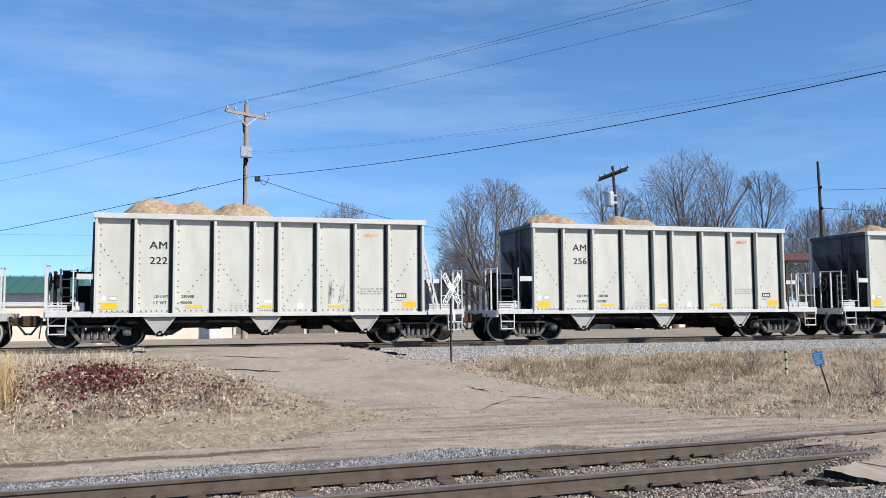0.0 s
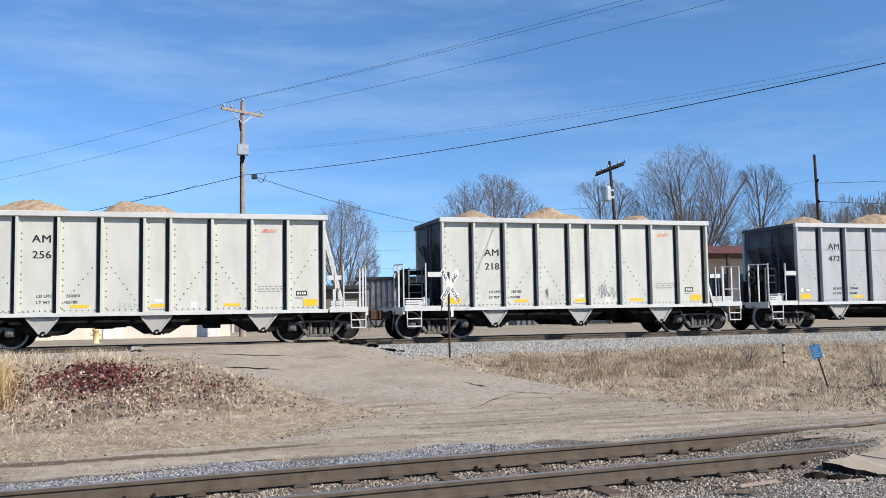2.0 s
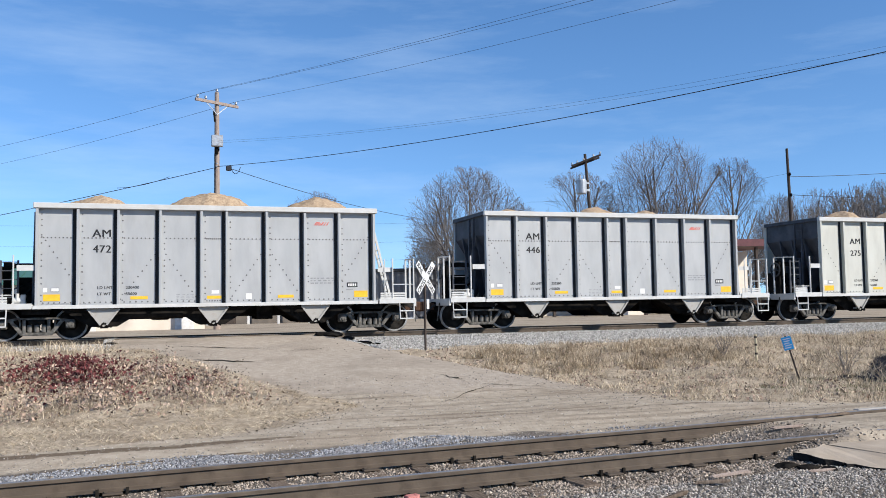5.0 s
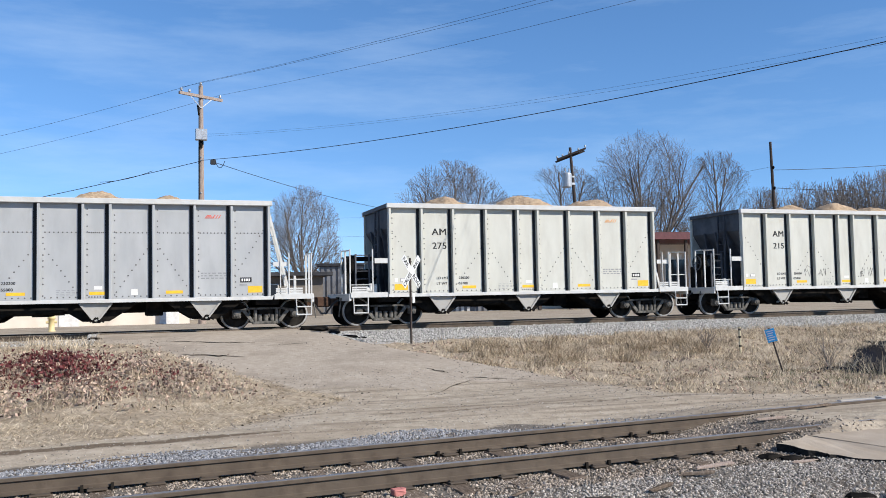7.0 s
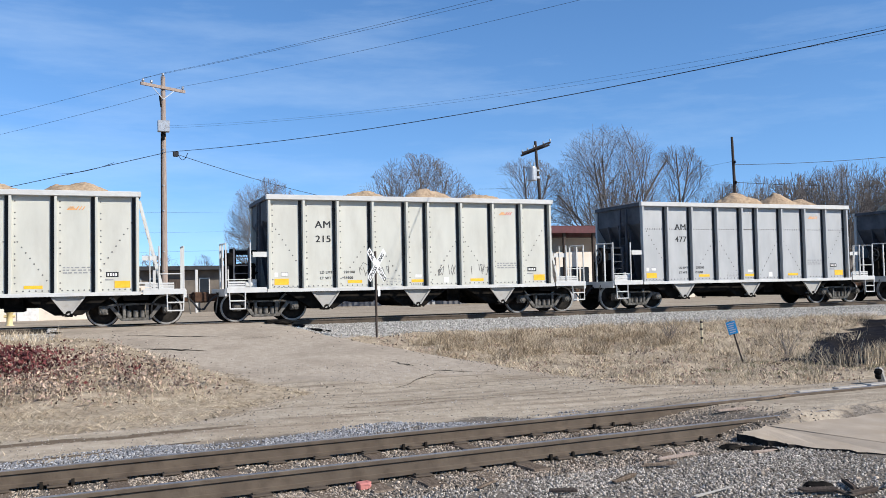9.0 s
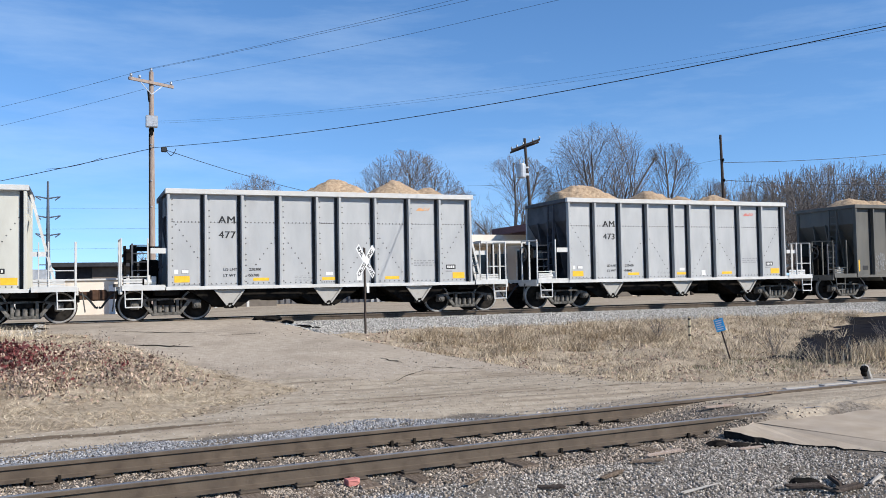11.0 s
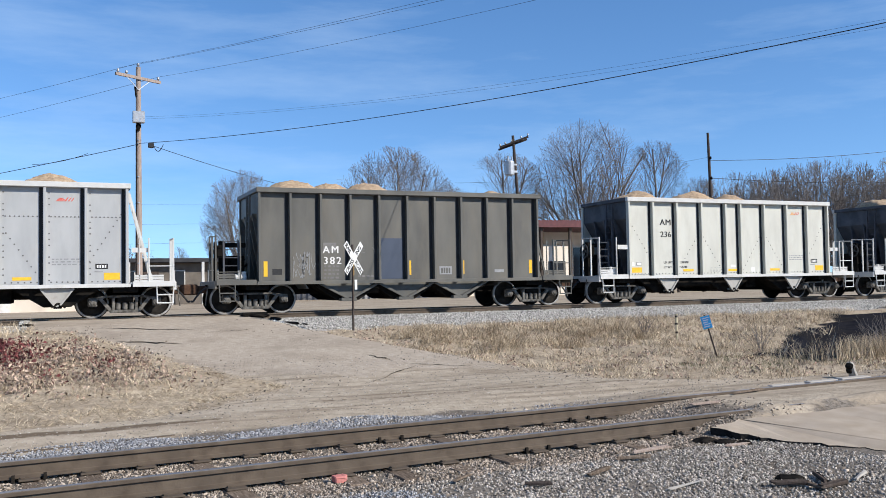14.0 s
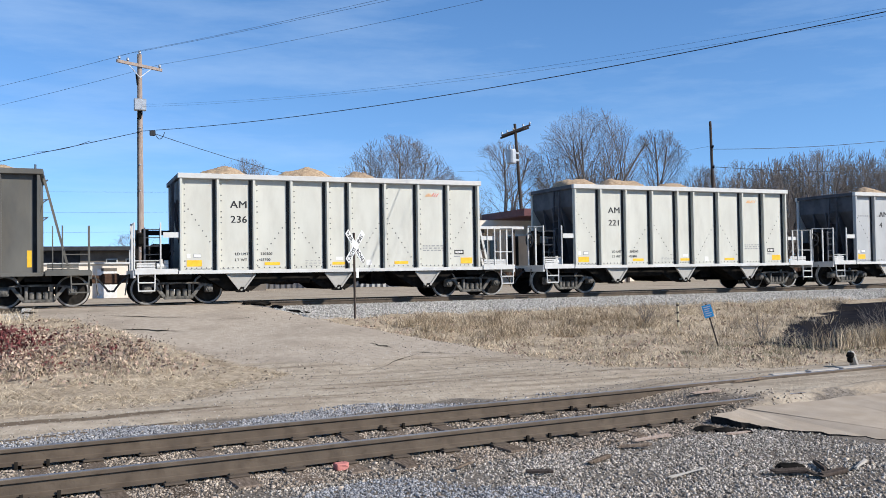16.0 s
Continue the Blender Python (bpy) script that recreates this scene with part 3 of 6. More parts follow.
def rails_left_bm(bm):
    for x in (-0.55, -1.28):
        box(bm, x - 0.02, 0.0, 1.03, x + 0.02, 0.05, 2.42, 0.006)
    rod(bm, (-1.28, 0.03, 1.3), (-0.55, 0.03, 1.3), 0.014, seg=6)
    rod(bm, (-1.28, 0.03, 2.38), (-1.3, 1.1, 2.42), 0.022, seg=6)
    for y in (0.55, 1.1):
        box(bm, -1.33, y - 0.02, 1.03, -1.28, y + 0.02, 2.42)


def rails_right_bm(bm):
    e = END
    for x in (0.55, 1.24):
        box(bm, e + x - 0.02, 0.0, 1.03, e + x + 0.02, 0.05, 2.32, 0.006)
    box(bm, e + 0.28, 0.03, 1.03, e + 0.31, 0.06, 2.3, 0.004)
    for z in (1.5,):
        rod(bm, (e + 0.55, 0.03, z), (e + 1.24, 0.03, z), 0.016, seg=6)
    rod(bm, (e + 1.24, 0.03, 2.3), (e + 1.27, 1.0, 2.34), 0.022, seg=6)
    for y in (0.5, 1.0):
        box(bm, e + 1.23, y - 0.02, 1.03, e + 1.28, y + 0.02, 2.34)


def ladder_left_bm(bm):
    for x in (-0.95, -0.5):
        box(bm, x - 0.025, 0.6, 1.03, x + 0.025, 0.65, 2.3)
    for k in range(5):
        rod(bm, (-0.95, 0.62, 1.25 + 0.25 * k), (-0.5, 0.62, 1.25 + 0.25 * k), 0.014, seg=6)


def ladder_lean_bm(bm, x0, x1):
    for y in (0.9, 1.3):
        beam(bm, (x0, y, 3.72), (x1, y, 1.03), 0.05, 0.07)
    for k in range(1, 10):
        f = k / 10
        rod(bm, (x0 + (x1 - x0) * f, 0.9, 3.72 - 2.69 * f), (x0 + (x1 - x0) * f, 1.3, 3.72 - 2.69 * f), 0.014, seg=6)


def stirrup_bm(bm, x):
    for dx in (-0.24, 0.24):
        rod(bm, (x + dx, 0.0, 0.95), (x + dx * 0.92, -0.02, 0.42), 0.02, seg=6)
    for z in (0.42, 0.66):
        rod(bm, (x - 0.23, -0.02, z), (x + 0.23, -0.02, z), 0.022, seg=6)


def brake_wheel_bm(bm):
    lathe(bm, [(0.23, -0.02), (0.27, -0.02), (0.28, 0), (0.27, 0.02), (0.23, 0.02), (0.22, 0), (0.23, -0.02)], 20)
    for k in range(5):
        a = k * 2 * math.pi / 5
        rod(bm, (0, 0, 0), (0.24 * math.cos(a), 0.24 * math.sin(a), 0), 0.018, seg=6)
    rod(bm, (0, 0, -0.02), (0, 0, 0.16), 0.05)


def brake_gear_bm(bm):
    # housing, mast and cylinder on the left deck
    box(bm, -1.18, 0.95, 1.03, -1.1, 1.15, 2.25, 0.01)
    box(bm, -1.12, 0.85, 1.75, -0.95, 1.25, 2.15, 0.02)
    rod(bm, (-0.85, 0.8, 1.22), (-0.3, 0.8, 1.22), 0.13, seg=12)
    rod(bm, (-0.35, 1.3, 1.2), (-0.35, 1.9, 1.2), 0.15, seg=12)
    rod(bm, (-0.9, 1.05, 1.4), (-0.1, 1.5, 1.75), 0.02, seg=6)
    box(bm, -0.98, 1.3, 1.03, -0.78, 1.5, 2.3, 0.02)
    box(bm, -0.98, 1.3, 2.1, -0.05, 1.4, 2.25, 0.02)
    box(bm, -0.65, 1.7, 1.03, -0.12, 2.4, 1.85, 0.03)
    rod(bm, (-0.7, 1.2, 1.1), (-0.05, 1.25, 1.62), 0.03, seg=6)


def valve_bm(bm):
    rod(bm, (-0.62, 0.55, 1.15), (-0.3, 0.55, 1.15), 0.09, seg=12)
    box(bm, -0.42, 0.48, 1.05, -0.28, 0.62, 1.32, 0.02)
    rod(bm, (-0.5, 0.5, 1.15), (-0.5, 0.5, 1.35), 0.05)


def coupler_bm(bm, mirror):
    s, o = (-1, 0.0) if not mirror else (1, END)
    y = WIDE / 2
    box(bm, min(o + s * 1.3, o + s * 1.72), y - 0.13, 0.66, max(o + s * 1.3, o + s * 1.72), y + 0.13, 0.90, 0.02)
    box(bm, min(o + s * 1.62, o + s * 1.90), y - 0.22, 0.62, max(o + s * 1.62, o + s * 1.90), y + 0.2, 0.95, 0.04)


def hose_bm(bm, mirror):
    s, o = (-1, 0.0) if not mirror else (1, END)
    pts = [(o + s * (1.36 + 0.5 * k / 8), 0.45 + 0.38 * abs(math.cos(math.pi * (k / 8) * 0.55)) - 0.08 * (k / 8)) for k in range(9)]
    for (xa, za), (xb, zb) in zip(pts, pts[1:]):
        rod(bm, (xa, WIDE / 2 - 0.35, za), (xb, WIDE / 2 - 0.35, zb), 0.03, seg=6)


def lever_bm(bm, mirror):
    s, o = (-1, 0.0) if not mirror else (1, END)
    rod(bm, (o + s * 1.42, 0.7, 0.9), (o + s * 1.5, 0.72, 0.3), 0.02, seg=6)


def wheelset_bm(bm):
    prof = [(0.0, 0.62), (0.10, 0.62), (0.11, 0.70), (0.15, 0.705), (0.19, 0.735), (0.36, 0.715), (0.385, 0.765), (0.455, 0.775), (0.457, 0.68), (0.485, 0.65), (0.48, 0.64), (0.39, 0.64), (0.36, 0.67), (0.0, 0.67)]
    for s in (-1, 1):
        lathe(bm, [(r, s * h) for r, h in prof], 28, axis="Y")
    rod(bm, (0, -0.98, 0), (0, 0.98, 0), 0.075, seg=10)
    # lifting holes' bosses that show the turning
    for s in (-1, 1):
        for k in range(3):
            a = k * 2 * math.pi / 3
            rod(bm, (0.27 * math.cos(a), s * 0.712, 0.27 * math.sin(a)), (0.27 * math.cos(a), s * 0.738, 0.27 * math.sin(a)), 0.035, seg=8)


def rim_bm(bm, s):
    lathe(bm, [(0.404, s * 0.772), (0.452, s * 0.779), (0.458, s * 0.77), (0.458, s * 0.69)], 28, axis="Y")


def frame_bm(bm):
    # cast side frame: arch bar, tension legs and the spring window
    top = [(-0.98, 0.59), (-0.80, 0.61), (-0.52, 0.66), (0.52, 0.66), (0.80, 0.61), (0.98, 0.59), (0.98, 0.52), (0.80, 0.53), (0.50, 0.60), (-0.50, 0.60), (-0.80, 0.52), (-0.98, 0.51)]
    prism(bm, top, -0.08, 0.08)
    for s in (-1, 1):
        prism(bm, [(s * 0.74, 0.58), (s * 0.66, 0.62), (s * 0.34, 0.24), (s * 0.42, 0.17)], -0.07, 0.07)
        box(bm, s * 0.32 - 0.045, -0.09, 0.22, s * 0.32 + 0.045, 0.09, 0.62, 0.01)
        box(bm, s * 0.889 - 0.13, -0.085, 0.34, s * 0.889 + 0.13, 0.085, 0.60, 0.03)
    box(bm, -0.42, -0.09, 0.15, 0.42, 0.09, 0.235, 0.015)


def spring_bm(bm):
    lathe(bm, [(0.0, 0.235)] + [(0.068 + (0.014 if k % 2 else -0.006), 0.235 + 0.022 * k) for k in range(11)] + [(0, 0.46)], 12)


def bearing_bm(bm):
    lathe(bm, [(0.0, 0.17), (0.05, 0.17), (0.06, 0.15), (0.105, 0.145), (0.115, 0.1), (0.115, 0.0), (0, 0)], 16, axis="Y")
    for k in range(3):
        a = k * 2 * math.pi / 3 + 0.5
        rod(bm, (0.07 * math.cos(a), 0.14, 0.07 * math.sin(a)), (0.07 * math.cos(a), 0.165, 0.07 * math.sin(a)), 0.018, seg=6)


def bolster_bm(bm):
    box(bm, -0.22, -1.12, 0.46, 0.22, 1.12, 0.60, 0.02)
    box(bm, -0.3, -0.6, 0.58, 0.3, 0.6, 0.73, 0.03)
    for x in (-0.42, 0.42):
        box(bm, x - 0.06, -0.7, 0.38, x + 0.06, 0.7, 0.5, 0.01)


def rivets_bm(bm, row):
    pts = []
    for i, x in enumerate(POSTS[:-1]):
        nxt = POSTS[i + 1]
        for k in range(16):
            z = 1.12 + k * 0.165
            if (k + i * 5) % 7 not in (2, 5):
                pts.append((x + 0.15, z))
        for k in range(6):
            pts.append((x + 0.2 + (nxt - x - 0.35) * k / 5, 1.07))
        if row:
            for k in range(8):
                pts.append((x + 0.2 + (nxt - x - 0.35) * k / 7, 2.92))
    for (xa, za), (xb, zb) in (((0.15, 3.0), (0.98, 1.7)), ((3.2, 2.45), (2.25, 1.15)), ((3.5, 2.45), (4.35, 1.2)), ((6.25, 2.45), (5.4, 1.2)), ((6.6, 2.45), (7.45, 1.2)), ((9.6, 3.0), (8.75, 1.65))):
        for k in range(9):
            pts.append((xa + (xb - xa) * k / 8, za + (zb - za) * k / 8))
    for x, z in pts:
        a = [bm.verts.new((x + 0.024 * math.cos(j * math.pi / 3), 0.148, z + 0.024 * math.sin(j * math.pi / 3))) for j in range(6)]
        t = [bm.verts.new((x + 0.016 * math.cos(j * math.pi / 3), 0.139, z + 0.016 * math.sin(j * math.pi / 3))) for j in range(6)]
        bm.faces.new(t)
        for j in range(6):
            bm.faces.new((a[j], a[(j + 1) % 6], t[(j + 1) % 6], t[j]))
    bmesh.ops.recalc_face_normals(bm, faces=bm.faces[:])


def plate_on_side(bm, x0, z0, x1, z1, y=0.111, d=0.006):
    box(bm, x0, y - d / 2, z0, x1, y + d / 2, z1)


def decal(name, car, x0, z0, x1, z1, material, y=0.111, label="", d=0.006):
    return part(name, mesh_of((name, round(x1 - x0, 3), round(z1 - z0, 3), d, material.name), lambda bm: plate_on_side(bm, 0, 0, x1 - x0, z1 - z0, 0, d), material), car, pose(x0, y, z0), label)


def bars_bm(bm, w, rows, step, h, seed):
    rnd = random.Random(seed)
    for r in range(rows):
        x = 0
        while x < w - 0.04:
            l = rnd.uniform(0.05, 0.12)
            box(bm, x, -0.002, -r * step, min(w, x + l), 0.002, -r * step + h)
            x += l + rnd.uniform(0.03, 0.07)


def scribble_bm(bm, seed, w, h, n):
    rnd = random.Random(seed)
    x, z = 0.0, h / 2
    for k in range(n):
        nx = min(max(x + rnd.uniform(-0.12, 0.2) * w, 0), w)
        nz = rnd.uniform(0, h)
        beam(bm, (x, 0, z), (nx, 0, nz), 0.004, 0.015)
        x, z = (nx, nz) if rnd.random() < 0.8 else (rnd.uniform(0, w), nz)


def make_truck(car, x):
    truck = part("truck", mesh_of("truck_bolster", bolster_bm, UNDER), car, pose(x, WIDE / 2, 0))
    for s in (-1, 1):
        part("side_frame", mesh_of("side_frame", frame_bm, TRUCK), truck, pose(0, s * 1.03, 0), "dusty cast steel side frame")
        for k in (-0.19, 0, 0.19):
            part("spring", mesh_of("spring", spring_bm, TRUCK, True), truck, pose(k, s * 1.03, 0))
        for k in (-0.889, 0.889):
            part("bearing_cap", mesh_of("bearing_cap", bearing_bm, TRUCK), truck, pose(k, s * 1.06, 0.457, 0, 0, 0 if s > 0 else 180))
    for k in (-0.889, 0.889):
        w = part("wheelset", mesh_of("wheelset", wheelset_bm, WHEEL), truck, pose(k, 0, 0.457))
        for s in (-1, 1):
            part("tread", mesh_of(("tread", s), lambda bm: rim_bm(bm, s), TREAD, True), w, label="bright worn wheel rim")
        WHEELS.append((w, k))
    return truck


WHEELS, CARS = [], []
# cars whose stencils stand higher or lower than the rest, metres
STENCIL_SHIFT = {"218": -0.22, "256": 0.12, "472": 0.06, "446": 0.08}


def make_car(kind, number, logo, limits, weight, extra=None):
    side, trim = {"white": (WHITE, ALLOY), "grey": (GREY, ALLOY), "dark": (DARK, DARK)}[kind]
    label = {"white": "dusty white riveted steel hopper car loaded with sand", "grey": "blue-grey riveted aluminium hopper car loaded with sand",
             "dark": "faded black older hopper car with blue paint patch"}[kind]
    car = tagged(new("hopper_car"), label, "hopper car", "hopper cars of the train")
    part("side_sheet", mesh_of(("side_sheet", kind), side_sheet_bm, side), car)
    part("side_sheet", mesh_of(("side_sheet", kind), side_sheet_bm, side), car, pose(0, WIDE - 0.31, 0))
    posts = POSTS if kind != "dark" else tuple(9.70 * k / 10 for k in range(11))
    for x in posts:
        part("side_post", mesh_of(("side_post", kind), post_bm, trim if kind == "dark" else side), car, pose(x, 0, 0))
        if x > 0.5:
            part("post_web", mesh_of("post_web", post_shadow_bm, POST_SHADOW), car, pose(x, 0, 0), "sooty strip along the post")
        part("side_post", mesh_of(("side_post", kind), post_bm, trim if kind == "dark" else side), car, pose(x + 0.075, WIDE, 0, 0, 0, 180))
    part("top_chord", mesh_of(("top_chord", kind), chord_bm, trim), car)
    # end chords are coloured darker than the top chord to stand for shade
    for x in (-0.06, END - 0.04):
        part("end_chord", mesh_of(("end_chord", kind), end_chord_bm, SHADED_END if kind != "dark" else DARK), car, pose(x, 0, 0))
    part("side_sill", mesh_of(("side_sill", kind), sill_bm, trim), car)
    # left sheet has shade mixed into its grimy grey; right keeps body paint
    endm = SHADED_END if kind != "dark" else DARK
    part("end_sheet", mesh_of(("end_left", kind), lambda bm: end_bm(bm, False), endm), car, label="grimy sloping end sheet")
    part("end_sheet", mesh_of(("end_right", kind), lambda bm: end_bm(bm, True), side), car)
    part("centre_sill", mesh_of("centre_sill", centre_sill_bm, UNDER), car, label="grimy black centre sill")
    if kind != "dark":
        part("rivets", mesh_of(("rivets", kind), lambda bm: rivets_bm(bm, kind == "grey"), RIVET), car)["kind"] = "stuff"
        for xc in (1.80, 4.85, 7.90):
            bay = part("hopper_bay", mesh_of(("hopper_bay", xc), lambda bm: bay_bm(bm, xc), UNDER), car)
            part("discharge_gate", mesh_of(("discharge_gate", xc), lambda bm: gate_bm(bm, xc), GATE), bay, label="light grey triangular gate plate")
            part("gate_foot", mesh_of(("gate_foot", xc), lambda bm: gate_foot_bm(bm, xc), UNDER), bay)
    else:
        for xc in (2.95, 4.90, 6.85):
            bay = part("hopper_bay", mesh_of(("hopper_bay", xc), lambda bm: bay_bm(bm, xc), UNDER), car)
            part("bay_brace", mesh_of(("bay_brace", xc), lambda bm: vee_bm(bm, xc), DARK), bay)
    for mirror in (False, True):
        part("end_platform", mesh_of(("end_platform", mirror, kind), lambda bm: deck_bm(bm, mirror), trim), car)
        part("coupler", mesh_of(("coupler", mirror), lambda bm: coupler_bm(bm, mirror), RUSTY), car, label="rusty brown coupler")
        part("air_hose", mesh_of(("air_hose", mirror), lambda bm: hose_bm(bm, mirror), BLACK), car)
        part("cut_lever", mesh_of(("cut_lever", mirror), lambda bm: lever_bm(bm, mirror), TRUCK), car)
    part("handrail", mesh_of(("handrail_left", kind), rails_left_bm, trim), car)
    part("handrail", mesh_of(("handrail_right", kind), rails_right_bm, trim), car)
    part("ladder", mesh_of(("ladder_left", kind), ladder_left_bm, SHADED_END), car)
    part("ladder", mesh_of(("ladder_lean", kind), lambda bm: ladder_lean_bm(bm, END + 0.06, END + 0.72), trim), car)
    part("ladder", mesh_of(("ladder_lean2", kind), lambda bm: ladder_lean_bm(bm, -0.09, -0.14), SHADED_END if kind != "dark" else DARK), car)
    for x in (-0.95, END + 1.0):
        part("step", mesh_of(("step", x, kind), lambda bm: stirrup_bm(bm, x), trim), car)
    part("brake_gear", mesh_of("brake_gear", brake_gear_bm, UNDER), car)
    part("brake_wheel", mesh_of("brake_wheel", brake_wheel_bm, BLACK), car, pose(-1.28, 1.05, 1.95, 0, 90, 0))
    part("brake_valve", mesh_of("brake_valve", valve_bm, ALLOY), car)
    if kind != "dark":
        decal("end_plate", car, -0.47, 1.98, -0.02, 2.14, ALLOY, 0.06)
        decal("end_plate", car, END + 0.08, 1.9, END + 0.54, 2.04, ALLOY, 0.06)
    for x in (0.0, 9.72):
        make_truck(car, x)
    # markings
    y = 0.147
    if kind != "dark":
        for x0, z0, x1, z1 in ((0.20, 1.12, 0.64, 1.31), (2.52, 1.14, 3.0, 1.23), (4.67, 1.13, 5.12, 1.22), (6.76, 1.13, 7.24, 1.22), (9.13, 1.12, 9.56, 1.32)):
            decal("reflector", car, x0, z0, x1, z1, YELLOW, y, "yellow reflective panel")
        decal("data_plate", car, 0.20, 1.37, 0.31, 1.50, PALE, y)
        decal("data_plate", car, 0.40, 1.38, 0.62, 1.50, FAINT, y)
        decal("data_plate", car, 0.415, 1.395, 0.605, 1.485, PALE, y - 0.004)
        decal("data_plate", car, 4.80, 1.28, 5.02, 1.38, PALE, y)
        decal("data_plate", car, 5.80, 1.10, 5.98, 1.28, PALE, y)
        part("badge", mesh_of("badge", lambda bm: box(bm, 0, -0.003, 0, 0.34, 0.003, 0.15, 0.002), LETTER), car, pose(8.90, y, 1.43))
        part("badge_bars", mesh_of("badge_bars", lambda bm: [box(bm, 0.04 + 0.07 * k, -0.002, 0.035, 0.085 + 0.07 * k, 0.002, 0.115) for k in range(4)], PALE), car, pose(8.90, y - 0.006, 1.43))["kind"] = "stuff"
        decal("badge_line", car, 8.88, 1.34, 9.1, 1.38, FAINT, y)
        part("small_print", mesh_of("small_print_a", lambda bm: bars_bm(bm, 0.78, 3, 0.075, 0.035, 4), FAINT), car, pose(7.76, y, 1.70))["kind"] = "stuff"
        part("small_print", mesh_of("small_print_b", lambda bm: bars_bm(bm, 0.5, 4, 0.05, 0.012, 6), FAINT), car, pose(3.80, y, 1.26))["kind"] = "stuff"
        part("small_print", mesh_of("small_print_c", lambda bm: bars_bm(bm, 1.3, 1, 0.05, 0.025, 8), FAINT), car, pose(0.15, y, 1.03))["kind"] = "stuff"
        up = STENCIL_SHIFT.get(number, 0.0)
        lines = [("AM", 0.31, 1.48, 2.89 + up, LETTER, 1.12)]
        if number:
            lines += [(number, 0.30, 1.49, 2.44 + up, LETTER, 1.06)]
        if limits:
            lines += [("LD LMT", 0.115, 1.62, 1.45, LETTER, 1.0), ("LT WT", 0.115, 1.62, 1.27, LETTER, 1.0), (limits, 0.115, 2.39, 1.45, LETTER, 1.0), (weight, 0.115, 2.39, 1.27, LETTER, 1.0)]
        for body, size, x, z, m, wide in lines:
            if size > 0.2:
                spell(car, body, size, m, x, z, y - 0.002, 1.08, wide)
            else:
                me, at = lettering(body, size, m, x, z, y - 0.002, 1.08, wide)
                part("lettering", me, car, at)["kind"] = "stuff"
        if logo:
            def flag(bm, a, b):
                prism(bm, [(a, 0), (b, 0), (b + 0.07, 0.11), (a + 0.09, 0.11)], -0.002, 0.002)
            part("emblem", mesh_of(("emblem_a", logo), lambda bm: [prism(bm, [(0.03 * k, 0.035 * k), (0.26 - 0.03 * k, 0.035 * k), (0.27 - 0.03 * k, 0.035 * k + 0.025), (0.03 + 0.03 * k, 0.035 * k + 0.025)], -0.002, 0.002) for k in range(3)], ORANGE if logo != "red" else RED), car, pose(7.86, y, 3.36))
            part("emblem", mesh_of(("emblem_b", logo), lambda bm: [flag(bm, 0.22, 0.27), flag(bm, 0.31, 0.35), flag(bm, 0.39, 0.43)], RED if logo != "dull" else ORANGE), car, pose(7.86, y, 3.36))
    else:
        for k, x in enumerate((0.24, 3.02, 4.98, 6.9, 9.5)):
            decal("reflector", car, x - 0.06, 1.15, x + 0.06, 1.62, YELLOW, y, "narrow yellow reflective strip")
        decal("paint_patch", car, 3.99, 1.03, 4.83, 2.35, PATCH, y, "blue-black repainted patch")
        decal("paint_patch", car, 2.06, 1.9, 2.5, 2.2, GHOST, y)
        for body, size, x, z, m in (("AM", 0.33, 2.05, 1.87, PALE), ("382", 0.33, 2.06, 1.52, PALE), ("E", 0.3, 3.3, 1.87, GHOST), ("Y", 0.3, 3.68, 1.85, GHOST)):
            spell(car, body, size, m, x, z, y - 0.006, 1.3)
        part("small_print", mesh_of("small_print_d", lambda bm: bars_bm(bm, 0.5, 4, 0.12, 0.06, 14), GHOST), car, pose(2.1, y, 1.42))["kind"] = "stuff"
        part("small_print", mesh_of("small_print_e", lambda bm: bars_bm(bm, 0.6, 1, 0.12, 0.06, 15), GHOST), car, pose(3.2, y, 1.1))["kind"] = "stuff"
        decal("data_plate", car, 6.05, 1.15, 6.5, 1.42, FAINT, y)
        part("badge_bars", mesh_of("badge_bars_d", lambda bm: [box(bm, 0.05 + 0.09 * k, -0.002, 0.04, 0.11 + 0.09 * k, 0.002, 0.22) for k in range(4)], DARK), car, pose(6.06, y - 0.005, 1.15))["kind"] = "stuff"
        decal("data_plate", car, 8.1, 1.2, 8.45, 1.3, FAINT, y)
        decal("data_plate", car, 0.45, 1.2, 0.75, 1.38, LETTER, y)
        part("scrawl", mesh_of("scrawl_d", lambda bm: scribble_bm(bm, 12, 0.75, 0.85, 46), FAINT), car, pose(1.1, y, 1.08), "pale chalk scrawl")
    for k, (x, z, w, h, n, m) in enumerate(extra or ()):
        part("scrawl", mesh_of(("scrawl", number, k), lambda bm: scribble_bm(bm, 30 + k + int(number or 0), w, h, n), m), car, pose(x, y, z), "hand-drawn paint scrawl")
    return car


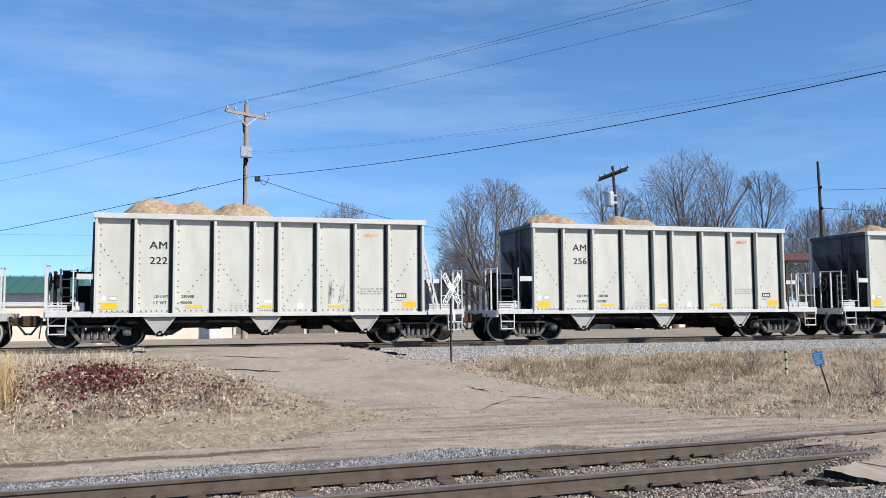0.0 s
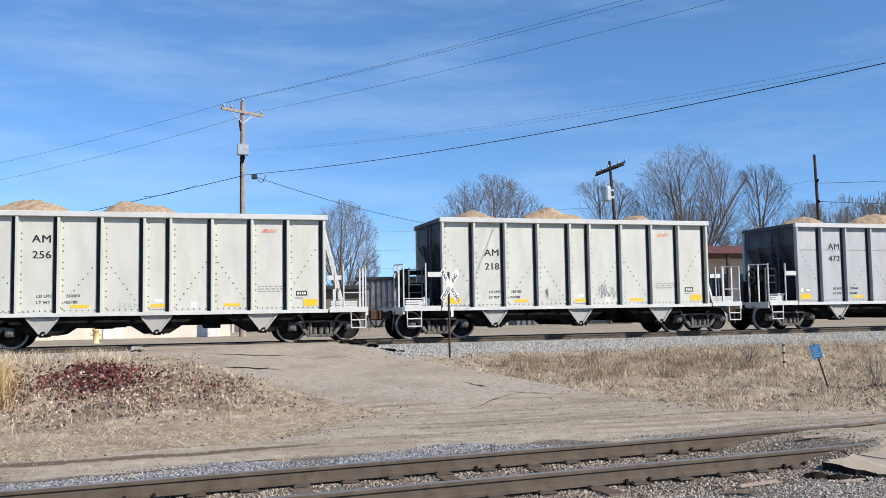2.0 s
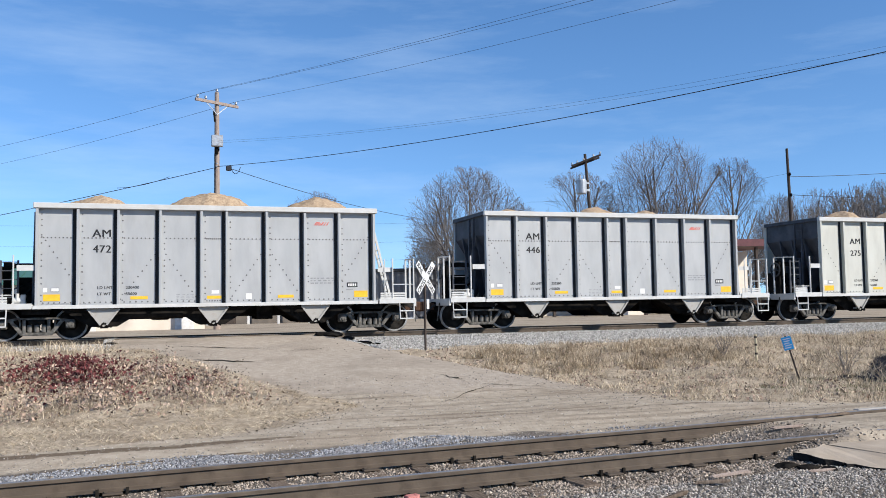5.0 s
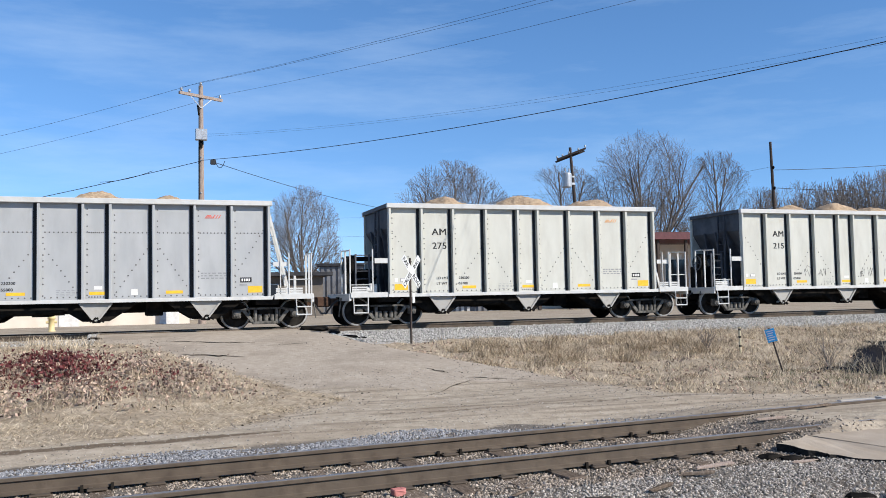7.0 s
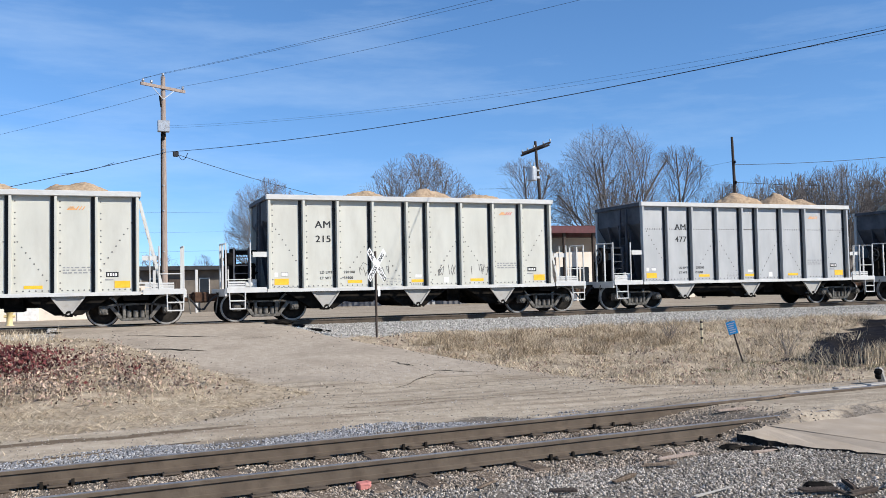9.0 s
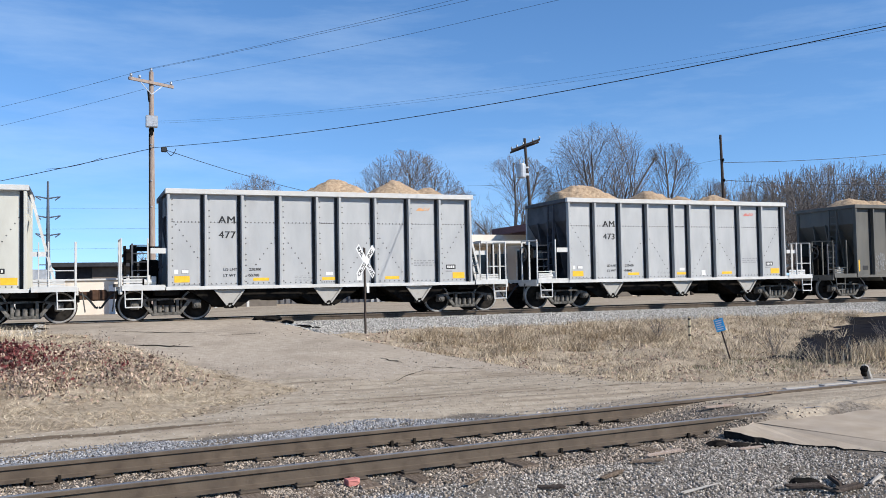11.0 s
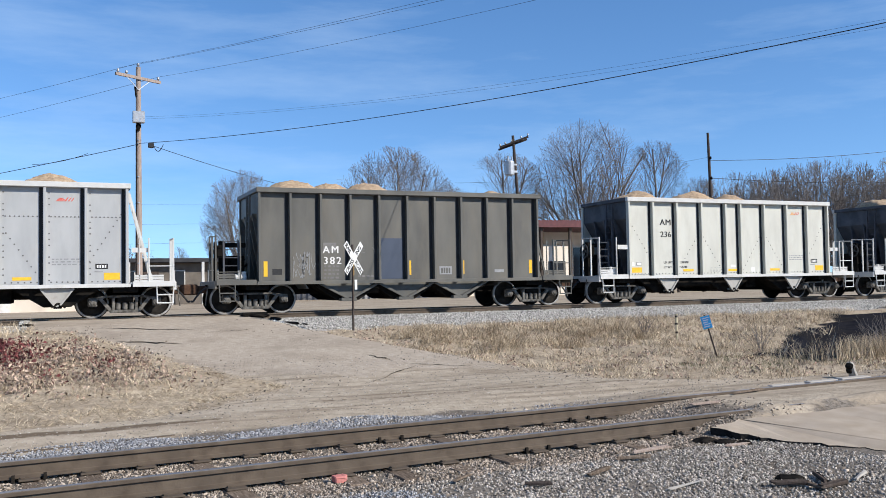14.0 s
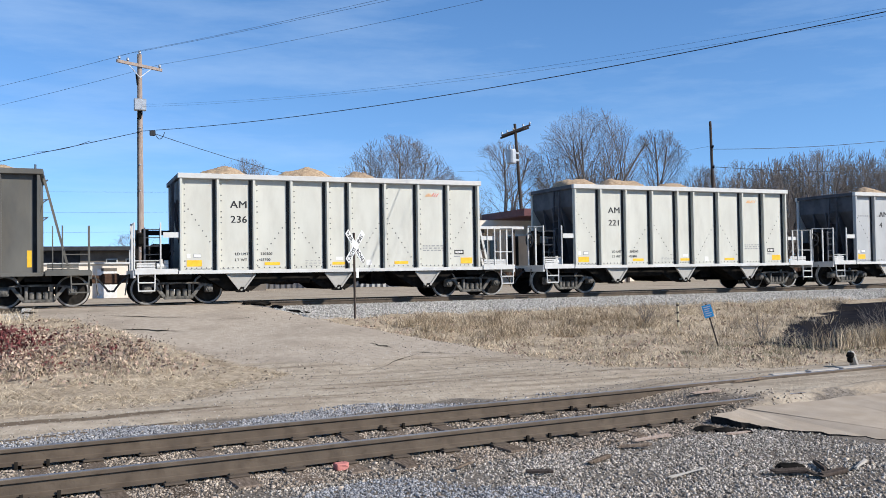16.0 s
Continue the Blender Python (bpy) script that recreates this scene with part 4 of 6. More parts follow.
def heap_height(x, y, peaks, seed):
    h = 0.0
    for px, ph, pw in peaks:
        r = math.hypot((x - px) / pw, (y - WIDE / 2) / 1.15)
        h = max(h, 1.06 * ph * max(0.0, 1 - (r * 0.95) ** 1.35))
    n = noise.noise(Vector((x * 1.4 + seed * 7.3, y * 1.4, seed)))
    n2 = noise.noise(Vector((x * 5 + seed * 3.1, y * 5, seed)))
    edge = min(1, (x - 0.06) / 0.3, (END - 0.06 - x) / 0.3, (y - 0.13) / 0.3, (WIDE - 0.13 - y) / 0.3)
    n3 = noise.noise(Vector((x * 13 + seed * 1.7, y * 13, seed)))
    h = h - 0.25 * max(0.0, h - 0.45) + 0.10 * n * min(1, 2 * h)
    return 3.62 + (h + 0.05 * n + 0.045 * n2 + 0.035 * n3) * max(0, edge) + 0.12 * max(0, edge)


def make_load(peaks, seed):
    nx, ny = 150, 40
    v, f = [], []
    for j in range(ny + 1):
        for i in range(nx + 1):
            x, y = 0.13 + (END - 0.26) * i / nx, 0.17 + (WIDE - 0.34) * j / ny
            v.append((x, y, heap_height(x, y, peaks, seed)))
    for j in range(ny):
        for i in range(nx):
            a = j * (nx + 1) + i
            f += [(a, a + 1, a + nx + 2), (a, a + nx + 2, a + nx + 1)]
    # closed below, down into the car
    base = len(v)
    rim = [i for i in range(nx + 1)] + [j * (nx + 1) + nx for j in range(1, ny + 1)] + [ny * (nx + 1) + i for i in range(nx - 1, -1, -1)] + [j * (nx + 1) for j in range(ny - 1, 0, -1)]
    for i in rim:
        v.append((v[i][0], v[i][1], 3.1))
    m = len(rim)
    for k in range(m):
        a, b = rim[k], rim[(k + 1) % m]
        f += [(a, base + k, b), (b, base + k, base + (k + 1) % m)]
    me = triangles("sand_load", np.array(v), f, SAND, False)
    return tagged(new("sand_load", me), "heaped tan sand load inside a hopper car", "sand", "sand loads of the train")


# kind, number, emblem, load limit, light weight, heaps (x, height, half width), scrawls
TRAIN = {
    -1: ("white", "", "dull", "", "", ((2, 0.4, 1.3), (7, 0.4, 1.3)), ()),
    0: ("white", "222", "dull", "230400", "55600", ((1.6, 0.85, 1.25), (2.75, 0.8, 1.2), (4.15, 0.78, 1.5)), ((6.75, 1.25, 0.5, 0.75, 34, SCRAWL),)),
    1: ("white", "256", "red", "230300", "55700", ((1.3, 0.72, 1.5), (4.3, 0.7, 1.6)), ()),
    2: ("white", "218", "warm", "230100", "55900", ((1.6, 0.55, 1.3), (4.5, 0.75, 1.6), (7.8, 0.5, 1.1)), ((5.5, 1.2, 0.75, 0.6, 50, SCRAWL), (3.6, 1.2, 0.45, 0.4, 20, SCRAWL))),
    3: ("grey", "472", "red", "230400", "55600", ((1.6, 0.58, 1.3), (4.9, 0.8, 1.7), (8.2, 0.7, 1.4)), ()),
    4: ("grey", "446", "red", "230200", "55800", ((1.4, 0.36, 0.9), (4.9, 0.5, 1.3), (7.0, 0.4, 1.0)), ()),
    5: ("white", "275", "dull", "230300", "55700", ((2.5, 0.58, 1.3), (5.4, 0.7, 1.5), (8.1, 0.64, 1.4)), ()),
    6: ("white", "215", "warm", "230100", "55900", ((3.5, 0.5, 1.2), (5.7, 0.6, 1.5), (7.7, 0.52, 1.2)), ((2.9, 1.35, 1.0, 0.45, 26, GHOST), (5.6, 1.3, 0.75, 0.45, 22, GHOST), (6.8, 1.35, 0.65, 0.4, 18, GHOST))),
    7: ("grey", "477", "dull", "230300", "55700", ((5.5, 0.8, 1.35), (7.6, 0.8, 1.3), (8.8, 0.55, 0.9)), ()),
    8: ("grey", "473", "red", "230400", "55600", ((1.5, 0.95, 1.8), (4.5, 0.68, 1.3), (5.9, 0.5, 0.9), (7.7, 0.55, 1.2)), ()),
    9: ("dark", "382", "", "", "", ((1.4, 0.62, 1.2), (2.7, 0.55, 1.0), (4.0, 0.55, 1.2), (8.8, 0.35, 1.0)), ()),
    10: ("white", "236", "warm", "230300", "55700", ((1.5, 0.58, 1.2), (4.2, 0.64, 1.3), (6.0, 0.48, 1.1)), ()),
    11: ("white", "221", "dull", "230200", "55800", ((0.9, 0.55, 1.2), (3.0, 0.6, 1.4), (5.3, 0.5, 1.2)), ()),
    12: ("grey", "4", "dull", "", "", ((2.4, 0.5, 1.4), (6.4, 0.5, 1.4)), ()),
}
for i, (kind, number, logo, limits, weight, peaks, extra) in TRAIN.items():
    CARS.append((i, make_car(kind, number, logo, limits, weight, extra)))
    CARS.append((i, make_load(peaks, i + 3)))

# ---- poles and wires ----
def wire(name, a, b, sag, r, label, material=CABLE):
    cu = bpy.data.curves.new(name, "CURVE")
    cu.dimensions, cu.bevel_depth, cu.bevel_resolution = "3D", r, 1
    sp = cu.splines.new("POLY")
    n = 40
    sp.points.add(n)
    for k in range(n + 1):
        f = k / n
        p = Vector(a).lerp(Vector(b), f)
        sp.points[k].co = (p.x, p.y, p.z - 4 * sag * f * (1 - f), 1)
    cu.materials.append(material)
    tmp = bpy.data.objects.new(name, cu)
    me = bpy.data.meshes.new_from_object(tmp)
    bpy.data.objects.remove(tmp)
    return tagged(new(name, me), label, "overhead wire", "overhead wires")


def insulator_bm(bm):
    lathe(bm, [(0, 0), (0.03, 0), (0.03, 0.05), (0.07, 0.06), (0.07, 0.1), (0.045, 0.11), (0.06, 0.14), (0.05, 0.18), (0.0, 0.19)], 10)


def make_pole_one():
    pole = tagged(new("utility_pole"), "weathered grey-brown wooden utility pole with crossarm and meter box", "utility pole")
    pole.matrix_basis = pose(3.05, 43, -0.2)
    solid("mast", lambda bm: rod(bm, (0, 0, 0), (0, 0, 11.35), 0.17, 0.105, 14), POLE, pole)
    d = Vector((2.05, 1.3, 0)).normalized()

    def arm(bm):
        beam(bm, (-d.x * 1.22, -d.y * 1.22 - 0.16, 10.8), (d.x * 1.22, d.y * 1.22 - 0.16, 10.8), 0.1, 0.13)
    solid("crossarm", arm, POLE, pole)

    def braces(bm):
        for s in (-1, 1):
            beam(bm, (s * d.x * 0.62, s * d.y * 0.62 - 0.18, 10.75), (0, -0.14, 10.25), 0.02, 0.04)
    solid("arm_brace", braces, GALV, pole)
    for k in (-1.1, -0.65, 1.1):
        part("insulator", mesh_of("insulator", insulator_bm, GALV, True), pole, pose(d.x * k, d.y * k - 0.16, 10.86))
    part("insulator", mesh_of("insulator", insulator_bm, GALV, True), pole, pose(0, 0, 11.35))
    solid("meter_box", lambda bm: box(bm, -0.28, -0.42, 8.68, 0.26, -0.13, 9.22, 0.03), GALV, pole, label="light grey sheet metal box")

    def bracket(bm):
        rod(bm, (-0.02, -0.2, 8.68), (-0.02, -0.14, 8.35), 0.08)
        box(bm, -0.12, -0.2, 8.5, 0.1, -0.1, 8.6)
    solid("bracket", bracket, UNDER, pole)
    solid("arrester", lambda bm: rod(bm, (-0.1, -0.1, 9.9), (-0.16, -0.16, 10.4), 0.04), UNDER, pole)
    solid("conduit", lambda bm: rod(bm, (-0.13, -0.1, 0.3), (-0.1, -0.08, 8.4), 0.03), UNDER, pole)
    solid("splice_case", lambda bm: box(bm, 0.42, -0.12, 7.58, 0.68, 0.06, 7.82, 0.03), BLACK, pole, label="black cable splice case")
    # marks and bolts down the mast
    def bolts(bm):
        for z in (7.75, 7.9, 6.2, 3.1, 2.2, 5.0):
            rod(bm, (-0.05, -0.18, z), (0.03, -0.1, z), 0.03, seg=6)
    solid("bolt", bolts, GALV, pole)


make_pole_one()


def make_pole_two():
    pole = tagged(new("utility_pole"), "dark leaning wooden utility pole with transformer can", "utility pole")
    pole.matrix_basis = pose(40.5, 75, -0.2)
    solid("mast", lambda bm: rod(bm, (0, 0, 0), (-1.0, 0, 15.1), 0.2, 0.13, 12), POLEDARK, pole)

    def arms(bm):
        beam(bm, (-2.15, 0.6, 13.98), (0.2, -0.9, 14.92), 0.13, 0.17)
        beam(bm, (-2.1, 0.95, 13.8), (0.25, -0.55, 14.72), 0.13, 0.17)
    solid("crossarm", arms, POLEDARK, pole)
    for k in (0.02, 0.2, 0.42, 0.75, 0.98):
        part("insulator", mesh_of("insulator_grey", insulator_bm, GALV, True), pole, Matrix.Translation((-2.15 + 2.35 * k, 0.6 - 1.5 * k, 14.05 + 0.94 * k)) @ Matrix.Diagonal((1.4, 1.4, 1.4, 1)))

    def can(bm):
        lathe(bm, [(0, 0), (0.42, 0.02), (0.46, 0.1), (0.46, 1.25), (0.42, 1.35), (0.2, 1.42), (0, 1.42)], 18, (-1.55, -0.25, 11.2))
        for x in (-1.75, -1.35):
            rod(bm, (x, -0.35, 12.6), (x, -0.35, 13.0), 0.07)
        box(bm, -1.25, -0.2, 11.5, -0.7, 0.0, 11.7)
        box(bm, -1.25, -0.2, 12.2, -0.7, 0.0, 12.35)
    solid("transformer", can, GALV, pole, label="light grey transformer can")

    def guard(bm):
        rod(bm, (-0.1, -0.25, 0.2), (-0.45, -0.25, 6.4), 0.09)
        lathe(bm, [(0, 0), (0.16, 0.05), (0.2, 0.35), (0.05, 0.5), (0, 0.5)], 12, (-0.15, -0.35, 6.4))
    solid("riser_guard", guard, GALV, pole)


make_pole_two()


def make_pole_three():
    pole = tagged(new("utility_pole"), "tall thin dark bare pole without crossarm", "utility pole")
    pole.matrix_basis = pose(67.6, 80, -0.2)
    solid("mast", lambda bm: rod(bm, (0, 0, 0), (-0.45, 0, 17.6), 0.24, 0.14, 12), POLEDARK, pole)
    for z in (14.5, 12.2):
        part("insulator", mesh_of("insulator_dark", insulator_bm, UNDER, True), pole, Matrix.Translation((-0.45 * z / 17.6, -0.25, z)) @ Matrix.Diagonal((2, 2, 2, 1)))


make_pole_three()


def make_mast():
    m = tagged(new("power_mast"), "slim dark steel transmission mast with three pairs of arms", "power mast")
    m.matrix_basis = pose(-4.77, 150, -0.2)
    solid("shaft", lambda bm: rod(bm, (0, 0, 0), (0, 0, 18.5), 0.42, 0.16, 12), STEELBLUE, m)
    for z in (15.8, 12.8, 10.0):
        for s in (-1, 1):
            def arm(bm):
                rod(bm, (0, 0, z), (s * 1.8, 0, z + 0.35), 0.13, 0.08, 8)
                rod(bm, (s * 1.75, 0, z + 0.3), (s * 1.0, 0, z - 0.25), 0.09, 0.09, 8)
            solid("arm", arm, STEELBLUE, m)
    solid("platform", lambda bm: box(bm, -1.3, -0.3, 5.4, 1.3, 0.3, 5.55), STEELBLUE, m)


make_mast()
THIN, THICK = "thin dark overhead power wire in a slack span", "thick black overhead communication cable"
wire("power_wire", (3.05, 43, 11.33), (26.0, 3.0, 11.1), 0.55, 0.0055, THIN)
wire("power_wire", (2.15, 42.2, 10.86), (27.0, 3.2, 10.9), 0.45, 0.0055, THIN)
wire("power_wire", (3.98, 43.5, 10.86), (27.0, 2.0, 10.5), 0.6, 0.0055, THIN)
wire("power_wire", (3.05, 43, 11.33), (-25, 78, 10.9), 0.6, 0.007, THIN)
wire("power_wire", (3.98, 43.5, 10.86), (-24, 80, 10.2), 0.6, 0.007, THIN)
wire("phone_cable", (3.05, 42.85, 7.55), (24.0, 3.0, 7.6), 0.9, 0.0125, THICK)
wire("phone_cable", (3.1, 42.6, 8.75), (24.8, 5.0, 7.75), 1.0, 0.003, THIN)
wire("phone_cable", (3.1, 42.6, 8.65), (25.2, 5.0, 7.5), 0.9, 0.003, THIN)
wire("phone_cable", (3.0, 42.85, 7.5), (-21.0, 56.9, 3.7), 0.25, 0.015, THICK)
wire("phone_cable", (0.9, 44.0, 7.16), (-1.5, 45.3, 6.72), 0.12, 0.011, "slack loop of spare black cable")
wire("service_drop", (3.5, 43, 7.55), (31.0, 76, 8.3), 0.9, 0.014, "thin black service drop cable")
wire("phone_cable", (3.7, 42.9, 7.5), (4.1, 42.5, 7.5), 0.3, 0.015, "slack loop of spare black cable")
wire("power_wire", (67.1, 79.7, 14.2), (112, 79.7, 18.8), 0.7, 0.03, THIN)
wire("power_wire", (67.2, 79.7, 12.2), (112, 79.7, 13.6), 0.6, 0.03, THIN)
wire("power_wire", (67.1, 79.7, 14.6), (40, 90, 12.0), 0.7, 0.012, THIN)
for z in (12.1, 9.5, 7.0):
    wire("power_wire", (-60, 122, z - 0.4), (45, 118, z + 0.4), 0.7, 0.011, THIN)

# ---- bare trees ----
def tube(verts, tris, p0, p1, r0, r1, seg):
    ax = p1 - p0
    ln = ax.length
    if ln < 1e-4:
        return
    ax = ax / ln
    u = ax.orthogonal().normalized()
    v = ax.cross(u)
    b = len(verts)
    for p, r in ((p0, r0), (p1, r1)):
        for k in range(seg):
            a = 2 * math.pi * k / seg
            verts.append(p + u * (r * math.cos(a)) + v * (r * math.sin(a)))
    for k in range(seg):
        j = (k + 1) % seg
        tris.append((b + k, b + j, b + seg + j))
        tris.append((b + k, b + seg + j, b + seg + k))


def room(p, d, h, w):
    """How far from p along d to the crown's egg-shaped outline."""
    c = Vector((0, 0, 0.56 * h))
    k = Vector((2 / w, 2 / w, 1 / (0.44 * h)))
    o, v = p - c, d
    o = Vector((o.x * k.x, o.y * k.y, o.z * k.z))
    v = Vector((v.x * k.x, v.y * k.y, v.z * k.z))
    a, b, e = v.dot(v), o.dot(v), o.dot(o) - 1
    q = b * b - a * e
    return 0.0 if q <= 0 else max(0.0, (-b + math.sqrt(q)) / a)


def limb(rnd, store, p, d, length, r, level, deepest, h, w):
    """One branch in short bent pieces that rises a little, with side branches all along it, inside the crown's outline."""
    n = (6, 6, 4, 3, 2)[level]
    kids = (0, 13, 8, 5, 0)[level]
    spots = sorted(rnd.uniform(0.12, 1.0) ** 0.8 for _ in range(kids))
    for k in range(n):
        q = p + d * (length / n)
        r1 = r * (0.93, 0.80, 0.76, 0.72, 0.7)[level]
        store[0 if level < 2 else 1].append((p.copy(), q.copy(), r, r1, (8, 6, 4, 3, 3)[level]))
        if level < deepest:
            for s in spots:
                if k / n < s <= (k + 1) / n:
                    side = d.orthogonal().normalized()
                    side.rotate(Matrix.Rotation(rnd.uniform(0, 2 * math.pi), 3, d))
                    nd = (d + side * rnd.uniform(0.45, 0.85) + Vector((0, 0, 0.03))).normalized()
                    at = p.lerp(q, rnd.random())
                    ln = min(length * rnd.uniform(0.5, 0.72), room(at, nd, h, w) * rnd.uniform(0.6, 1.06))
                    if ln > 0.12:
                        limb(rnd, store, at, nd, ln, max(r1 * 0.55, 0.006), level + 1, deepest, h, w)
        p, r = q, r1
        d = (d + Vector((rnd.uniform(-1, 1), rnd.uniform(-1, 1), rnd.uniform(-0.7, 0.8))) * (0.05, 0.085, 0.1, 0.12, 0.12)[level]).normalized()
    return p, r, d


def make_tree(seed, h, w, limbs, deepest=4):
    fine = 0.008 if deepest > 3 else 0.02
    rnd = random.Random(seed)
    store = ([], [])
    base = 0.16 * h
    p, r, d = limb(rnd, store, Vector((0, 0, 0)), Vector((0, 0, 1)), base, 0.026 * h, 0, 0, h, w)
    for k in range(limbs):
        a = k * 2.399 + rnd.uniform(-0.3, 0.3)
        lean = 0.08 + 1.25 * (k / limbs) ** 0.7 + rnd.uniform(-0.08, 0.08)
        nd = Vector((math.cos(a) * math.sin(lean), math.sin(a) * math.sin(lean), math.cos(lean)))
        at = p - Vector((0, 0, rnd.uniform(0, 0.3) * base * (k / limbs)))
        limb(rnd, store, at, nd, room(at, nd, h, w) * rnd.uniform(0.78, 1.02), 0.0165 * h * rnd.uniform(0.75, 1.15), 1, deepest, h, w)
    made = []
    for segs, name in zip(store, ("trunk", "crown")):
        v, t = [], []
        for p0, p1, r0, r1, seg in segs:
            tube(v, t, p0, p1, max(r0, fine), max(r1, fine * 0.75), seg)
        made.append(triangles(name, np.array([tuple(c) for c in v]), t, BARK, name == "trunk"))
    return made, h, w / 2


TREES = [make_tree(*a) for a in ((5, 11, 9, 11, 4), (11, 18, 13.5, 12, 4), (23, 16, 10, 10, 4), (31, 12, 9, 8, 3), (47, 12, 8, 7, 3), (61, 12, 9.5, 9, 3))]


def plant(kind, x, y, height, width, turn, label, z=-0.3):
    (trunk, crown), top, wide = TREES[kind]
    tree = tagged(new("tree"), label, "tree", "bare trees")
    tree.matrix_basis = pose(x, y, z, 0, 0, turn) @ Matrix.Diagonal((width / 2 / wide, width / 2 / wide, height / top, 1))
    part("trunk", trunk, tree)
    part("crown", crown, tree)


BARE = "leafless grey-brown deciduous tree with a fine twiggy crown"
plant(0, 21.8, 60, 11.1, 9.6, 20, BARE)
plant(1, 54.3, 85, 19.6, 15.0, 70, "tall leafless broad tree behind the railway")
plant(2, 45.0, 88, 15.8, 11.5, 140, BARE)
plant(2, 64.2, 86, 17.8, 9.8, 105, BARE)
plant(2, 72.0, 88, 14.0, 6.5, 200, BARE)
plant(0, 21.8, 120, 16.9, 11.5, 60, "round leafless far tree with pale twigs")
plant(3, 13.6, 122, 6.6, 4.0, 300, "small leafless far tree behind the buildings")
plant(0, 37.5, 92, 11.0, 8.0, 100, BARE)
plant(2, 41.5, 96, 13.0, 8.0, 310, BARE)
plant(0, 31.0, 95, 8.5, 8.0, 250, BARE)
plant(2, 59.0, 92, 13.5, 9.0, 33, BARE)
for k in range(56):
    rnd = random.Random(50 + k)
    plant(3 + k % 3, 80 + 1.3 * k + rnd.uniform(-1.5, 1.5), 96 + rnd.uniform(-6, 8), 14.6 + 0.17 * k + rnd.uniform(-1.6, 1.2), 8.5 + rnd.uniform(-1.5, 2.0), rnd.uniform(0, 360), "leafless tree of a dense far grove")
for k in range(14):
    rnd = random.Random(90 + k)
    plant(3 + k % 3, 40 + 5.5 * k + rnd.uniform(-2, 2), 125 + rnd.uniform(-8, 8), 9.5 + rnd.uniform(-2, 2), 9 + rnd.uniform(-1, 3), rnd.uniform(0, 360), "low leafless scrub tree of the far grove")
plant(4, 8.5, 135, 7.5, 9, 33, "small leafless far tree behind the buildings")
plant(3, -11.0, 140, 9.5, 8, 77, "small leafless far tree behind the buildings")

# ---- buildings behind the train ----
def make_cream_wall():
    b = tagged(new("low_building"), "low cream-painted block building with flat roof edge", "building")
    solid("wall", lambda bm: box(bm, -14, 45, -0.4, 2.6, 51, 1.42), CREAM, b)
    solid("roof_edge", lambda bm: box(bm, -14.1, 44.9, 1.424, 2.7, 51.1, 1.52, 0.02), ALLOY, b)
    solid("vent", lambda bm: box(bm, -2.2, 45.6, 1.524, -1.5, 46.4, 2.0, 0.03), GALV, b)
    for x in (-3.3, 1.2):
        solid("door", lambda bm: box(bm, x, 44.95, -0.3, x + 0.9, 45.0, 1.2, 0.01), PALE, b)
    solid("sign_board", lambda bm: box(bm, 1.4, 44.94, 1.1, 2.1, 44.99, 1.25, 0.005), BROWNWALL, b)


def make_brown_building():
    b = tagged(new("brown_building"), "low brown timber building with dark flat roof", "building")
    solid("wall", lambda bm: box(bm, 0.6, 56, -0.4, 11.5, 64, 2.35), BROWNWALL, b)
    solid("roof", lambda bm: box(bm, -1.6, 55.3, 2.355, 12, 64.6, 2.62, 0.03), DARKROOF, b)
    solid("lean_to", lambda bm: box(bm, -1.4, 56.2, -0.4, 0.59, 63, 2.35), DARKROOF, b)
    for x in (2.0, 3.1, 6.0, 8.0):
        w = solid("window", lambda bm: box(bm, x, 55.93, 0.9, x + 0.65, 56.0, 1.9, 0.01), ALLOY, b)
        solid("pane", lambda bm: box(bm, x + 0.06, 55.9, 0.96, x + 0.59, 55.932, 1.84), GLASS, w)
    solid("door", lambda bm: box(bm, 4.2, 55.93, -0.3, 5.1, 56.0, 1.85, 0.01), POLEDARK, b)
    for x in (3.2, 5.6, 7.4, 9.3):
        solid("porch_post", lambda bm: box(bm, x, 54.2, -0.4, x + 0.16, 54.36, 2.35, 0.01), ALLOY, b)


def make_green_building():
    b = tagged(new("green_roofed_building"), "white building with green metal roof", "building")
    solid("wall", lambda bm: box(bm, -24, 60, -0.4, -6.4, 72, 2.45), ALLOY, b)

    def roof(bm):
        v = [bm.verts.new(p) for p in ((-24.5, 59.4, 2.42), (-6.0, 59.4, 2.42), (-6.0, 66, 3.75), (-24.5, 66, 3.75), (-24.5, 72.6, 2.42), (-6.0, 72.6, 2.42))]
        bm.faces.new((v[0], v[1], v[2], v[3]))
        bm.faces.new((v[3], v[2], v[5], v[4]))
        bm.faces.new((v[1], v[5], v[2]))
        bm.faces.new((v[0], v[3], v[4]))
        bm.faces.new((v[0], v[4], v[5], v[1]))
        bmesh.ops.recalc_face_normals(bm, faces=bm.faces[:])
    r = solid("roof", roof, GREENROOF, b)
    for k in range(24):
        x = -24.2 + 0.78 * k
        solid("roof_rib", lambda bm: beam(bm, (x, 59.4, 2.47), (x, 66, 3.8), 0.05, 0.05), GREENROOF, r)


